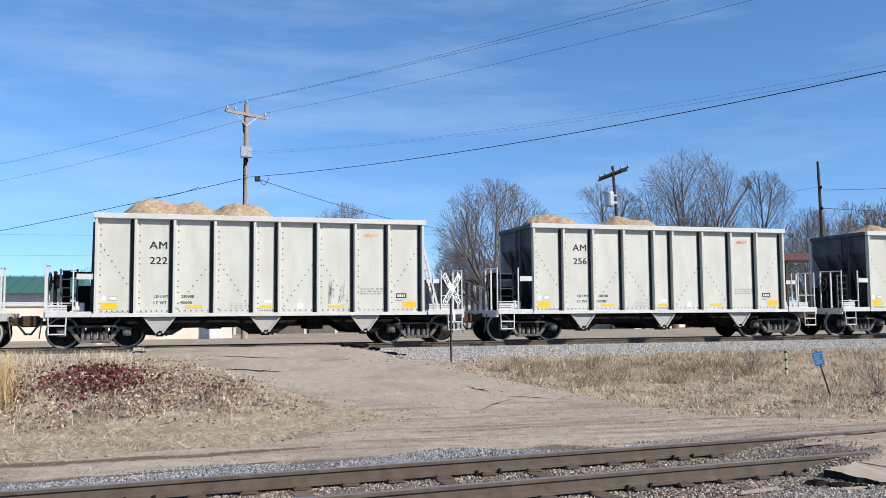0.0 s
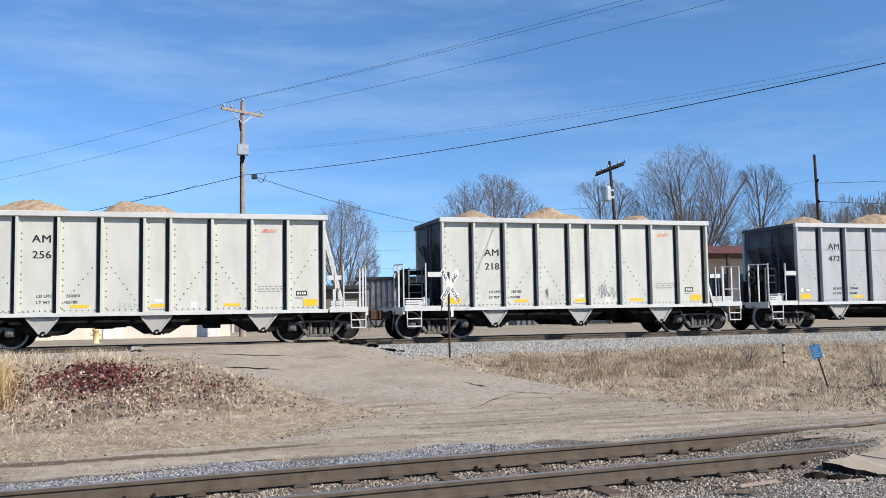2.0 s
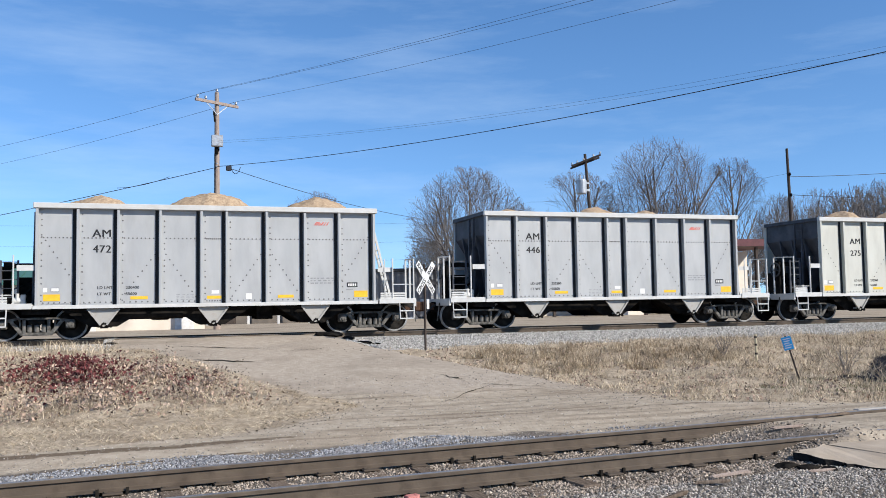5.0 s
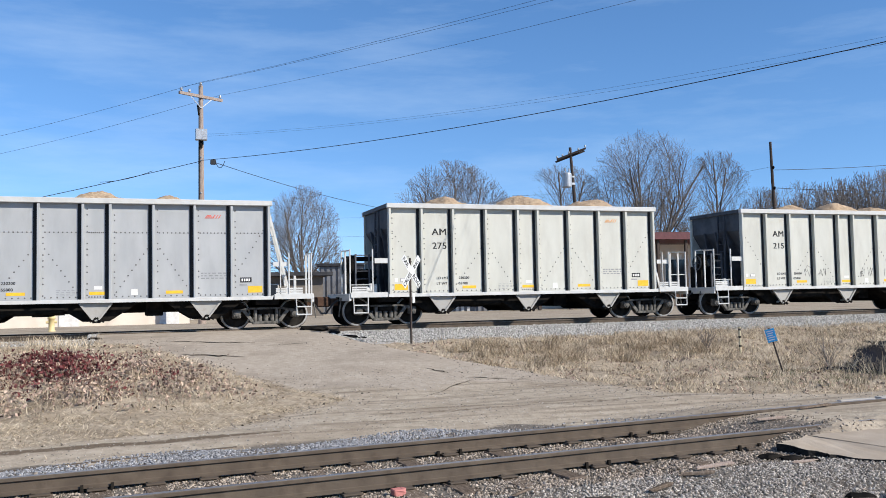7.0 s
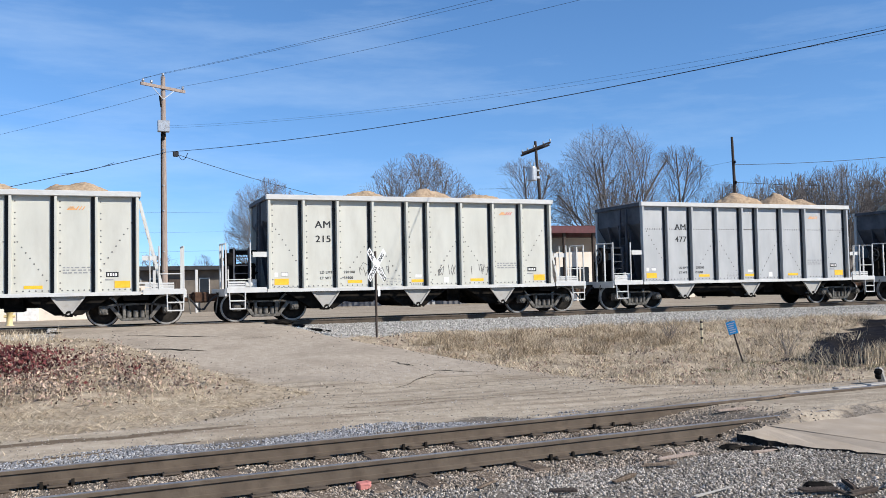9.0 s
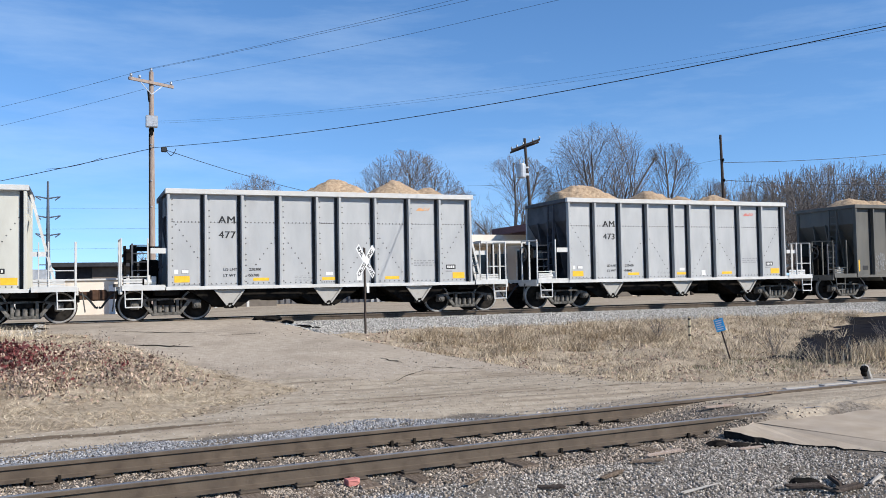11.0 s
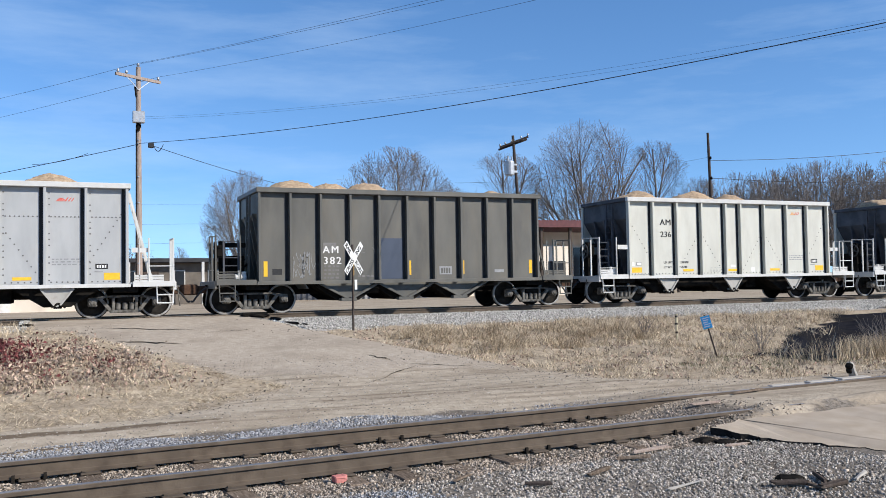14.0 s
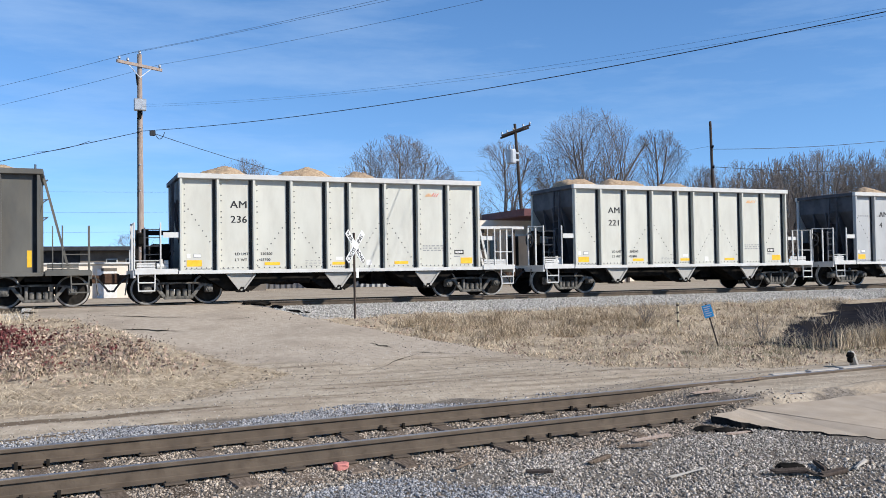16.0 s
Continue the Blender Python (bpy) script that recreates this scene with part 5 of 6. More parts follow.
def make_ribbed_shed():
    b = tagged(new("metal_shed"), "dark grey ribbed sheet-steel shed with pale posts", "shed")
    b.matrix_basis = pose(12.6, 62.5, 0, 0, 0, -17)
    solid("wall", lambda bm: box(bm, 0, 0, -0.5, 13, 6, 3.2), RIBBED, b)
    solid("eave", lambda bm: box(bm, -0.2, -0.25, 3.204, 13.2, 6.2, 3.42, 0.02), DARKROOF, b)

    def rib(bm):
        prism(bm, [(-0.1, -0.5), (0.1, -0.5), (0.1, 3.2), (-0.1, 3.2)], -0.09, -0.002)
    me = mesh_of("rib", rib, RIBBED)
    pale = mesh_of("pale_rib", rib, ALLOY)
    for k in range(32):
        if 16 < k < 27:
            part("post", pale, b, pose(0.2 + 0.4 * k, -0.02, 0), "pale upright post")
        else:
            part("rib", me, b, pose(0.2 + 0.4 * k, 0, 0))


def make_depot():
    b = tagged(new("depot_shelter"), "open shelter with maroon roof edge and pale walls", "building")
    solid("back_wall", lambda bm: box(bm, 25.8, 60, -0.4, 46, 60.3, 4.65), CREAM, b)

    def roof(bm):
        prism(bm, [(29.6, 4.7), (46.5, 4.78), (46.5, 5.3), (29.6, 5.2)], 55, 62)
    solid("roof", roof, MAROON, b)
    solid("canopy", lambda bm: box(bm, 25.4, 55, 3.72, 29.55, 62, 3.92, 0.02), ALLOY, b)
    for k in range(9):
        x = 26.4 + 2.4 * k
        solid("post", lambda bm: box(bm, x, 55.3, -0.4, x + 0.2, 55.5, 3.715 if k < 2 else 4.695, 0.01), POLEDARK, b)
    for k in range(5):
        x = 30.6 + 3 * k
        w = solid("window", lambda bm: box(bm, x, 59.9, 0.5, x + 2.3, 60.0, 3.6, 0.01), PALE, b)
        for j in range(2):
            solid("pane", lambda bm: box(bm, x + 0.1 + 1.1 * j, 59.87, 0.65, x + 1.08 + 1.1 * j, 59.903, 3.45), GLASS, w)
    # the low wing: tall dark panes between pale frames
    for k in range(5):
        x = 25.95 + 0.8 * k
        w = solid("window", lambda bm: box(bm, x, 59.9, 0.5, x + 0.72, 60.0, 3.3, 0.01), ALLOY, b)
        solid("pane", lambda bm: box(bm, x + 0.09, 59.87, 0.6, x + 0.63, 59.903, 3.2), GLASS, w)
    solid("kiosk", lambda bm: box(bm, 31.2, 56.5, -0.4, 34.2, 59, 3.4, 0.02), CREAM, b)
    for x in (31.5, 32.5, 33.3):
        solid("kiosk_window", lambda bm: box(bm, x, 56.44, 0.9, x + 0.6, 56.5, 2.3), GLASS, b)
    solid("bench", lambda bm: box(bm, 36, 57, -0.35, 39, 57.6, 0.4, 0.02), BROWNWALL, b)


make_cream_wall()
make_brown_building()
make_green_building()
make_ribbed_shed()
make_depot()


def make_hydrant():
    h = tagged(new("fire_hydrant"), "small pale yellow fire hydrant by the far road", "hydrant")
    h.matrix_basis = pose(-3.0, 37.5, -0.2)
    solid("barrel", lambda bm: lathe(bm, [(0, 0), (0.16, 0), (0.16, 0.06), (0.11, 0.08), (0.11, 0.5), (0.15, 0.52), (0.14, 0.6), (0.08, 0.7), (0.03, 0.74), (0, 0.74)], 14), HYDRANT, h, True)
    for s in (-1, 1):
        solid("outlet", lambda bm: rod(bm, (s * 0.08, 0, 0.4), (s * 0.2, 0, 0.4), 0.055, seg=10), HYDRANT, h)


make_hydrant()

# ---- signs and small things ----
def make_crossbuck():
    c = tagged(new("crossbuck_sign"), "white railroad crossbuck on a slim weathered post", "crossing sign")
    x, y = 7.47, 24.0
    g = float(ground_z(x, y))
    c.matrix_basis = pose(x, y, 0, 0, 0, 36.5)
    solid("post", lambda bm: box(bm, -0.026, 0.01, g - 0.3, 0.026, 0.06, 2.0, 0.005), POLEDARK, c)
    for k, (ang, words) in enumerate(((-47, ("RAIL", "ROAD")), (47, ("CROSS", "ING")))):
        at = Matrix.Translation((0, -0.004 - 0.008 * k, 1.61)) @ Matrix.Rotation(radians(-ang), 4, "Y")
        blade = solid("blade", lambda bm: box(bm, -0.57, -0.003, -0.1, 0.57, 0.003, 0.1), SIGNWHITE, c, at=at)
        for w, x0 in zip(words, (-0.54, 0.12) if k == 0 else (-0.55, 0.15)):
            spell(blade, w, 0.185, LETTER, x0, -0.065, -0.006, 1.0, 0.86 if len(w) > 4 else 0.92)
    solid("small_plate", lambda bm: box(bm, 0.04, -0.003, 0.72, 0.16, 0.003, 1.0), SIGNWHITE, c)


def make_blue_sign():
    s = tagged(new("blue_sign"), "small blue notice plate on a leaning dark stake", "sign")
    x, y = 13.94, 16.46
    s.matrix_basis = pose(x, y, float(ground_z(x, y)) - 0.1, 0, -15, -38)
    solid("stake", lambda bm: box(bm, -0.018, 0.0, 0, 0.018, 0.03, 1.12), POLEDARK, s)
    p = solid("plate", lambda bm: box(bm, -0.105, -0.012, 0.80, 0.105, -0.002, 1.1, 0.004), BLUE, s)
    solid("print", lambda bm: [box(bm, -0.08 + 0.01 * (k % 2), -0.0155, 1.04 - 0.05 * k, 0.08 - 0.02 * (k % 3), -0.0135, 1.06 - 0.05 * k) for k in range(5)], SIGNWHITE, p)
    solid("prongs", lambda bm: [box(bm, a - 0.008, -0.01, 1.08, a + 0.008, 0.006, 1.2) for a in (-0.05, 0.05)], GALV, s)


def make_stake():
    x, y = 15.52, 20.0
    s = tagged(new("marker_post"), "short pale marker post with dark bands", "marker post")
    s.matrix_basis = pose(x, y, float(ground_z(x, y)) - 0.15, 0, 0, 30)
    solid("shaft", lambda bm: rod(bm, (0, 0, 0), (0, 0, 0.9), 0.035, 0.035, 10), PALEPOST, s)
    for z in (0.36, 0.6, 0.8):
        solid("band", lambda bm: rod(bm, (0, 0, z), (0, 0, z + 0.055), 0.038, 0.038, 10), POLEDARK, s)


def make_stump():
    x, y = 12.72, 11.5
    z = float(ground_z(x, y))
    s = tagged(new("broken_post"), "broken leaning whitish post stub with a dark split top", "post stub")
    s.matrix_basis = pose(x, y, z - 0.03, 4, -42, 20) @ Matrix.Diagonal((0.8, 0.8, 0.85, 1))
    solid("shaft", lambda bm: lathe(bm, [(0, 0), (0.10, 0), (0.085, 0.22), (0.09, 0.36), (0.07, 0.44), (0.03, 0.47), (0, 0.42)], 9), CONC, s)
    solid("split_top", lambda bm: (box(bm, -0.14, -0.09, 0.4, -0.01, 0.06, 0.5, 0.03), box(bm, -0.17, -0.06, 0.3, -0.085, 0.05, 0.42, 0.02)), UNDER, s)
    for k, (x0, x1, w, turn) in enumerate(((10.5, 11.25, 0.05, 3), (11.3, 12.0, 0.07, 5), (12.02, 12.75, 0.09, 4))):
        piece = tagged(solid("curb_piece", lambda bm: box(bm, -(x1 - x0) / 2, -w, -0.1, (x1 - x0) / 2, w, 0.018 + 0.012 * k, 0.012), CONC), "low broken strip of whitish concrete beside the siding", "concrete strip", "concrete strips")
        xm = (x0 + x1) / 2
        piece.matrix_basis = pose(xm, 11.2 + 0.02 * k, float(ground_z(xm, 11.2)), 0, 0, turn)
    # a line of old buried rail showing at the edge of the dirt road
    e = tagged(new("buried_rail"), "thin rusty edge of an old rail buried in dirt", "old rail")
    rnd = random.Random(77)
    for x0, x1 in ((-3.2, -1.0), (-0.98, 0.55), (0.62, 1.3)):
        xm = (x0 + x1) / 2
        ym = 11.86 + 0.19 * xm
        solid("head", lambda bm: box(bm, -(x1 - x0) / 2, -0.02, -0.08, (x1 - x0) / 2, 0.02, 0.014, 0.004), RAIL, e,
              at=pose(xm, ym, float(ground_z(xm, ym)), 0, 0, 10.5 + rnd.uniform(-0.6, 0.6)))


def make_pad():
    """The raised old paving on the near side of the siding."""
    rnd = random.Random(21)
    corners = [(7.3, 8.75), (8.05, 9.04), (10.2, 9.08), (30, 10.5), (30, -2), (9.9, 3.0), (9.2, 5.6), (8.3, 7.25), (7.62, 8.15)]
    out = []
    for k, (x, y) in enumerate(corners):
        x2, y2 = corners[(k + 1) % len(corners)]
        n = 12 if math.hypot(x2 - x, y2 - y) < 4 else 2
        for j in range(n):
            s = 0.05 if n > 2 else 0
            out.append((x + (x2 - x) * j / n + rnd.uniform(-s, s), y + (y2 - y) * j / n + rnd.uniform(-s, s)))

    def slope(x, y):
        # the slab rises towards the rail
        return float(np.interp(y - near_y(x), [-2.0, -1.0, -0.55, -0.2], [-1.06, -1.035, -0.975, -0.935]))

    def pad(bm):
        top = [bm.verts.new((x, y, slope(x, y) + rnd.uniform(-0.006, 0.006))) for x, y in out]
        low = [bm.verts.new((x + 0.02, y, -1.12)) for x, y in out]
        bm.faces.new(top)
        for i in range(len(out)):
            j = (i + 1) % len(out)
            bm.faces.new((top[i], low[i], low[j], top[j])).material_index = 1
        bmesh.ops.recalc_face_normals(bm, faces=bm.faces[:])
    slab = solid("paving", pad, ASPH)
    slab.data.materials.append(OLDASPH)
    tagged(slab, "raised pale worn paving with a broken edge", "paving", kind="structure")


def chunk(name, x, y, size, material, label, category, seed, squash=0.6, z=None):
    rnd = random.Random(seed)

    def rock(bm):
        bmesh.ops.create_icosphere(bm, subdivisions=2, radius=1.0)
        for v in bm.verts:
            v.co *= rnd.uniform(0.8, 1.15)
        for v in bm.verts:
            v.co = Vector((v.co.x * size, v.co.y * size * rnd.uniform(0.7, 0.75), v.co.z * size * squash))
    ob = solid(name, rock, material)
    ob.matrix_basis = pose(x, y, (float(ground_z(x, y)) if z is None else z) + size * squash * 0.4, 0, 0, rnd.uniform(0, 360))
    return tagged(ob, label, category)


def make_brick():
    """Half a brick, its broken end rough."""
    rnd = random.Random(4)

    def half(bm):
        box(bm, -0.068, -0.045, 0, 0.06, 0.045, 0.065, 0.008)
        for v in bm.verts:
            if v.co.x > 0.04:
                v.co += Vector((rnd.uniform(-0.04, 0.015), rnd.uniform(-0.008, 0.008), rnd.uniform(-0.02, 0.0)))
    ob = tagged(solid("brick_chunk", half, REDROCK), "broken half of a red brick by the rail", "brick chunk")
    ob.matrix_basis = pose(2.46, 8.45, float(ground_z(2.46, 8.45)) + 0.02, 6, -8, 14)


def stick(x, y, length, turn, w, material, seed):
    rnd = random.Random(seed)

    def wood(bm):
        box(bm, -length / 2, -w / 2, 0, length / 2, w / 2, w * 0.45, w * 0.1)
        for v in bm.verts:
            v.co += Vector((rnd.uniform(-1, 1) * 0.04, 0, rnd.uniform(0, 0.02)))
    ob = solid("wood_scrap", wood, material)
    ob.matrix_basis = pose(x, y, float(ground_z(x, y)) + 0.015, rnd.uniform(-4, 4), rnd.uniform(-3, 3), turn)
    tagged(ob, "splintered scrap of weathered timber on the gravel", "wood scrap", "timber scraps")


make_crossbuck()
make_blue_sign()
make_stake()
make_stump()
make_pad()
make_brick()
for k, (x, y, l, a, w, m) in enumerate(((6.05, 8.3, 0.55, 12, 0.04, POLE), (5.6, 8.0, 0.35, -20, 0.06, TIE), (5.3, 6.75, 0.45, 10, 0.03, CONC), (4.9, 7.6, 0.35, 24, 0.06, TIE), (6.5, 6.15, 0.4, 14, 0.07, POLEDARK), (6.15, 6.35, 0.28, -25, 0.08, POLEDARK),
                                       (7.0, 6.3, 0.4, 30, 0.035, CONC), (4.1, 7.4, 0.22, -30, 0.06, POLEDARK), (3.55, 7.95, 0.3, 40, 0.05, TIE), (7.1, 8.1, 0.35, 5, 0.03, POLE), (6.6, 6.4, 0.35, 60, 0.05, POLEDARK), (6.3, 6.2, 0.3, 80, 0.05, TIE), (8.3, 10.1, 0.5, 4, 0.05, POLE), (9.6, 10.7, 0.6, 6, 0.05, TIE))):
    stick(x, y, l, a, w, m, 200 + k)


# outline of the shade patch painted on the verge, kept clear of grass
def in_shade_patch(xy):
    x, y = xy[:, 0], xy[:, 1]
    return (x > 15.1) & (x > 0.94 * y - 0.3) & (y > 14.9 + 0.3 * np.maximum(x - 18, 0)) & (y < 17.3 + 0.62 * np.maximum(x - 15.5, 0))


# ---- loose stones, grass, leaves ----
ROCK_V = np.array([(1, 0, 0), (-1, 0, 0), (0, 1, 0), (0, -1, 0), (0, 0, 1), (0, 0, -1)], float)
ROCK_T = np.array([(0, 2, 4), (2, 1, 4), (1, 3, 4), (3, 0, 4), (2, 0, 5), (1, 2, 5), (3, 1, 5), (0, 3, 5)])


def scatter_stones(name, xy, size, material, label, category, rng, lift=0.25):
    n = len(xy)
    s = size * rng.uniform(0.55, 1.25, (n, 1, 1)) * rng.uniform(0.6, 1.2, (n, 6, 1))
    v = ROCK_V[None] * s
    v = v * np.array([1.0, 1.0, 0.75])
    v = v + rng.normal(0, 0.12, (n, 6, 3)) * size
    q = rng.normal(size=(n, 4))
    q /= np.linalg.norm(q, axis=1, keepdims=True)
    w, x, y, z = q.T
    R = np.stack([1 - 2 * (y * y + z * z), 2 * (x * y - z * w), 2 * (x * z + y * w), 2 * (x * y + z * w), 1 - 2 * (x * x + z * z), 2 * (y * z - x * w), 2 * (x * z - y * w), 2 * (y * z + x * w), 1 - 2 * (x * x + y * y)], -1).reshape(n, 3, 3)
    v = np.einsum("nij,nkj->nki", R, v)
    v[:, :, 0] += xy[:, :1]
    v[:, :, 1] += xy[:, 1:2]
    v[:, :, 2] += (ground_z(xy[:, 0], xy[:, 1]) + lift * size * rng.uniform(0, 1, n))[:, None]
    t = (ROCK_T[None] + 6 * np.arange(n)[:, None, None]).reshape(-1, 3)
    return tagged(new(name, triangles(name, v.reshape(-1, 3), t, material)), label, category, kind="stuff")


rng = np.random.default_rng(7)
n = 270000
xy = np.stack([rng.uniform(-4.5, 11.5, n), rng.uniform(5.2, 13.6, n)], -1)
u = xy[:, 1] - near_y(xy[:, 0])
w1 = wob(xy[:, 0], xy[:, 1], 1.1)
keep = (u < 3.35 + 0.25 * w1 - 0.12 * np.maximum(xy[:, 0] - 4, 0)) & (np.abs(xy[:, 0] / xy[:, 1]) < 1.35) & (xy[:, 0] > -0.35 * xy[:, 1] - 0.5)
keep &= ~((xy[:, 0] > 7.6 + 0.6 * w1) & (u > -0.7) & (rng.uniform(size=n) < 0.55 + 0.25 * (xy[:, 0] - 7.6)))
keep &= ~((xy[:, 0] > 5.6 + 0.8 * w1) & (u > 1.6) & (rng.uniform(size=n) < 0.9))
keep &= ~((u > 0.1) & (u < 1.4) & (rng.uniform(size=n) < 0.15))
keep &= rng.uniform(size=n) < 0.66 + 0.5 * wob(xy[:, 0] + 2, xy[:, 1], 1.7)
keep &= ~((xy[:, 0] > 8.0 + 0.1 * w1) & (u > -2.2) & (u < -0.3))
far = keep & (u > 1.7 + 0.2 * w1) & (xy[:, 0] < 6.5 + w1)
keep &= ~far
mid = keep & (u > -0.75) & (u < 1.62)
nearby = keep & ~mid & (u < -1.25 + 0.4 * w1) & (xy[:, 0] < 3.6 + w1)
keep &= ~mid & ~nearby
scatter_stones("track_ballast", xy[mid], 0.019, BROWNSTONE, "brown dirty ballast stones between the siding rails", "gravel", rng)
scatter_stones("near_ballast", xy[nearby], 0.0185, BSTONE, "blue-grey ballast stones before the siding", "gravel", rng)
big = np.stack([rng.uniform(-3, 10, 900), rng.uniform(5.4, 12.0, 900)], -1)
big = big[(big[:, 1] - near_y(big[:, 0]) < 3.0) & ((big[:, 0] < 7) | (big[:, 1] - near_y(big[:, 0]) < -1.6))]
scatter_stones("coarse_stones", big, 0.034, BROWNSTONE, "larger loose stones among the ballast", "gravel", rng)
scatter_stones("far_ballast", xy[far], 0.022, BSTONE, "blue-grey ballast stones beyond the siding", "gravel", rng)
scatter_stones("siding_ballast", xy[keep], 0.0178, STONE, "loose grey ballast stones along the siding", "gravel", rng)
n = 60000
xy = np.stack([rng.uniform(-7, 34, n), rng.uniform(24.7, 27.7, n)], -1)
keep = (xy[:, 1] > 25.1 + 0.2 * wob(xy[:, 0], xy[:, 1], 1.3)) & ~((xy[:, 0] > -1.0) & (xy[:, 0] < 5.7 + 0.4 * wob(xy[:, 0], xy[:, 1], 2)))
scatter_stones("main_ballast", xy[keep], 0.042, WSTONE, "pale limestone ballast shoulder of the main line", "gravel", rng)
n = 11000
xy = np.stack([rng.uniform(-4, 16, n), rng.uniform(11.0, 19, n)], -1)
keep = (xy[:, 0] > road_left(xy[:, 1]) - 0.5) & (xy[:, 0] < road_right(xy[:, 1]) + 0.6)
scatter_stones("road_pebbles", xy[keep], 0.013, STONE, "scattered pebbles on the dirt road", "gravel", rng)


n = 16000
xy = np.stack([rng.uniform(-5, 17, n), rng.uniform(11.6, 26, n)], -1)
off = np.minimum(np.abs(xy[:, 0] - road_left(xy[:, 1])), np.abs(xy[:, 0] - road_right(xy[:, 1])))
xy = xy[rng.uniform(size=n) < 0.75 * np.exp(-off / 0.45)]
scatter_stones("edge_clods", xy, 0.026, BROWNSTONE, "brown clods and stones along the road edges", "gravel", rng)


def scatter_blades(name, xy, height, width, lean, material, label, category, rng, droop=0.5, spread=(0.2, 1.3)):
    """Bent grass blades: two triangles up to a knee and one to the tip."""
    n = len(xy)
    h = height * rng.uniform(0.45, 1.15, n)
    a = rng.uniform(0, 2 * np.pi, n)
    b = rng.uniform(0, 2 * np.pi, n)
    ln = lean * rng.uniform(*spread, n)
    z = ground_z(xy[:, 0], xy[:, 1]) - 0.02
    base = np.stack([xy[:, 0], xy[:, 1], z], -1)
    side = np.stack([np.cos(a), np.sin(a), 0 * a], -1) * (width * rng.uniform(0.6, 1.3, n))[:, None]
    d = np.stack([np.cos(b) * np.sin(ln), np.sin(b) * np.sin(ln), np.cos(ln)], -1)
    knee = base + d * (0.6 * h)[:, None]
    d2 = d + np.stack([np.cos(b), np.sin(b), -0.6 + 0 * b], -1) * (droop * rng.uniform(0, 1, n))[:, None]
    tip = knee + d2 * (0.4 * h)[:, None]
    v = np.stack([base - side / 2, base + side / 2, knee - side * 0.35, knee + side * 0.35, tip], 1)
    t = np.array([(0, 1, 3), (0, 3, 2), (2, 3, 4)])
    t = (t[None] + 5 * np.arange(n)[:, None, None]).reshape(-1, 3)
    return tagged(new(name, triangles(name, v.reshape(-1, 3), t, material)), label, category, kind="stuff")


def scatter_leaves(name, xy, size, high, material, label, category, rng):
    n = len(xy)
    z = ground_z(xy[:, 0], xy[:, 1]) + high * rng.uniform(0, 1, n) ** 1.3
    c = np.stack([xy[:, 0], xy[:, 1], z], -1)
    p = rng.normal(size=(n, 3))
    p /= np.linalg.norm(p, axis=1, keepdims=True)
    q = np.cross(p, rng.normal(size=(n, 3)))
    q /= np.linalg.norm(q, axis=1, keepdims=True)
    s = (size * rng.uniform(0.6, 1.4, n))[:, None]
    v = np.stack([c - p * s, c + q * s * 0.55, c + p * s, c - q * s * 0.55], 1)
    nrm = np.cross(p, q)
    v[:, 0] += nrm * s * 0.3
    v[:, 2] += nrm * s * 0.3
    t = np.array([(0, 1, 3), (1, 2, 3)])
    t = (t[None] + 4 * np.arange(n)[:, None, None]).reshape(-1, 3)
    return tagged(new(name, triangles(name, v.reshape(-1, 3), t, material)), label, category, kind="stuff")


def clumped(n, x0, x1, y0, y1, rng, s=1.6, cut=0.0):
    xy = np.stack([rng.uniform(x0, x1, n), rng.uniform(y0, y1, n)], -1)
    m = wob(xy[:, 0], xy[:, 1], s) + 0.6 * wob(xy[:, 0] + 3, xy[:, 1], s * 2.6) + rng.uniform(-0.9, 0.9, n)
    return xy[m > cut]


# the verge beyond the road
xy = clumped(210000, 5.5, 30, 12.9, 25.2, rng, 1.5, 0.15)
xy = xy[~((xy[:, 0] < 9.5) & (xy[:, 1] > 21.3) & (rng.uniform(size=len(xy)) < 0.8))]
xy = xy[(xy[:, 0] > road_right(xy[:, 1]) + 0.15 + 0.3 * wob(xy[:, 0], xy[:, 1], 2)) & (xy[:, 0] < xy[:, 1] * 1.25)]
xy = xy[~in_shade_patch(xy)]
scatter_blades("verge_grass", xy, 0.17, 0.012, 1.25, STRAW, "short dry straw-coloured verge grass", "grass", rng)
xy = clumped(52000, 8.0, 15.5, 19.0, 23.6, rng, 1.7, 0.45)
edge = (xy[:, 0] > road_right(xy[:, 1]) + 0.7) & (np.abs(xy[:, 1] - 21.5) < 2.1 - 0.03 * (xy[:, 0] - 10) ** 2)
scatter_blades("brush_grass", xy[edge][::2], 0.42, 0.010, 1.0, BRUSH, "tangled dry brown brush grass on the bank", "grass", rng, 1.5)
scatter_blades("pale_brush", xy[edge][1::2], 0.36, 0.011, 1.25, STRAW, "pale bent dry grass among the brush", "grass", rng, 1.5)
xy = clumped(5200, 14.6, 24, 14.5, 20.5, rng, 2.0, 0.2)
rim = in_shade_patch(xy) & ~in_shade_patch(xy + np.array([-0.9, 0.35]))
scatter_blades("hollow_weeds", xy[rim], 0.5, 0.012, 0.8, STRAW, "dry weeds hanging over the wet hollow", "weeds", rng, 1.3)
xy = clumped(46000, 14, 27, 15.5, 24.8, rng, 1.4, 0.3)
xy = xy[~in_shade_patch(xy)]
scatter_blades("tangled_grass", xy[xy[:, 0] < xy[:, 1] * 1.25], 0.34, 0.012, 1.1, STRAW, "tangled dry grass on the bank", "grass", rng, 1.0)
xy = clumped(26000, 7.0, 27, 13, 24, rng, 2.0, 0.5)
xy = xy[~in_shade_patch(xy)]
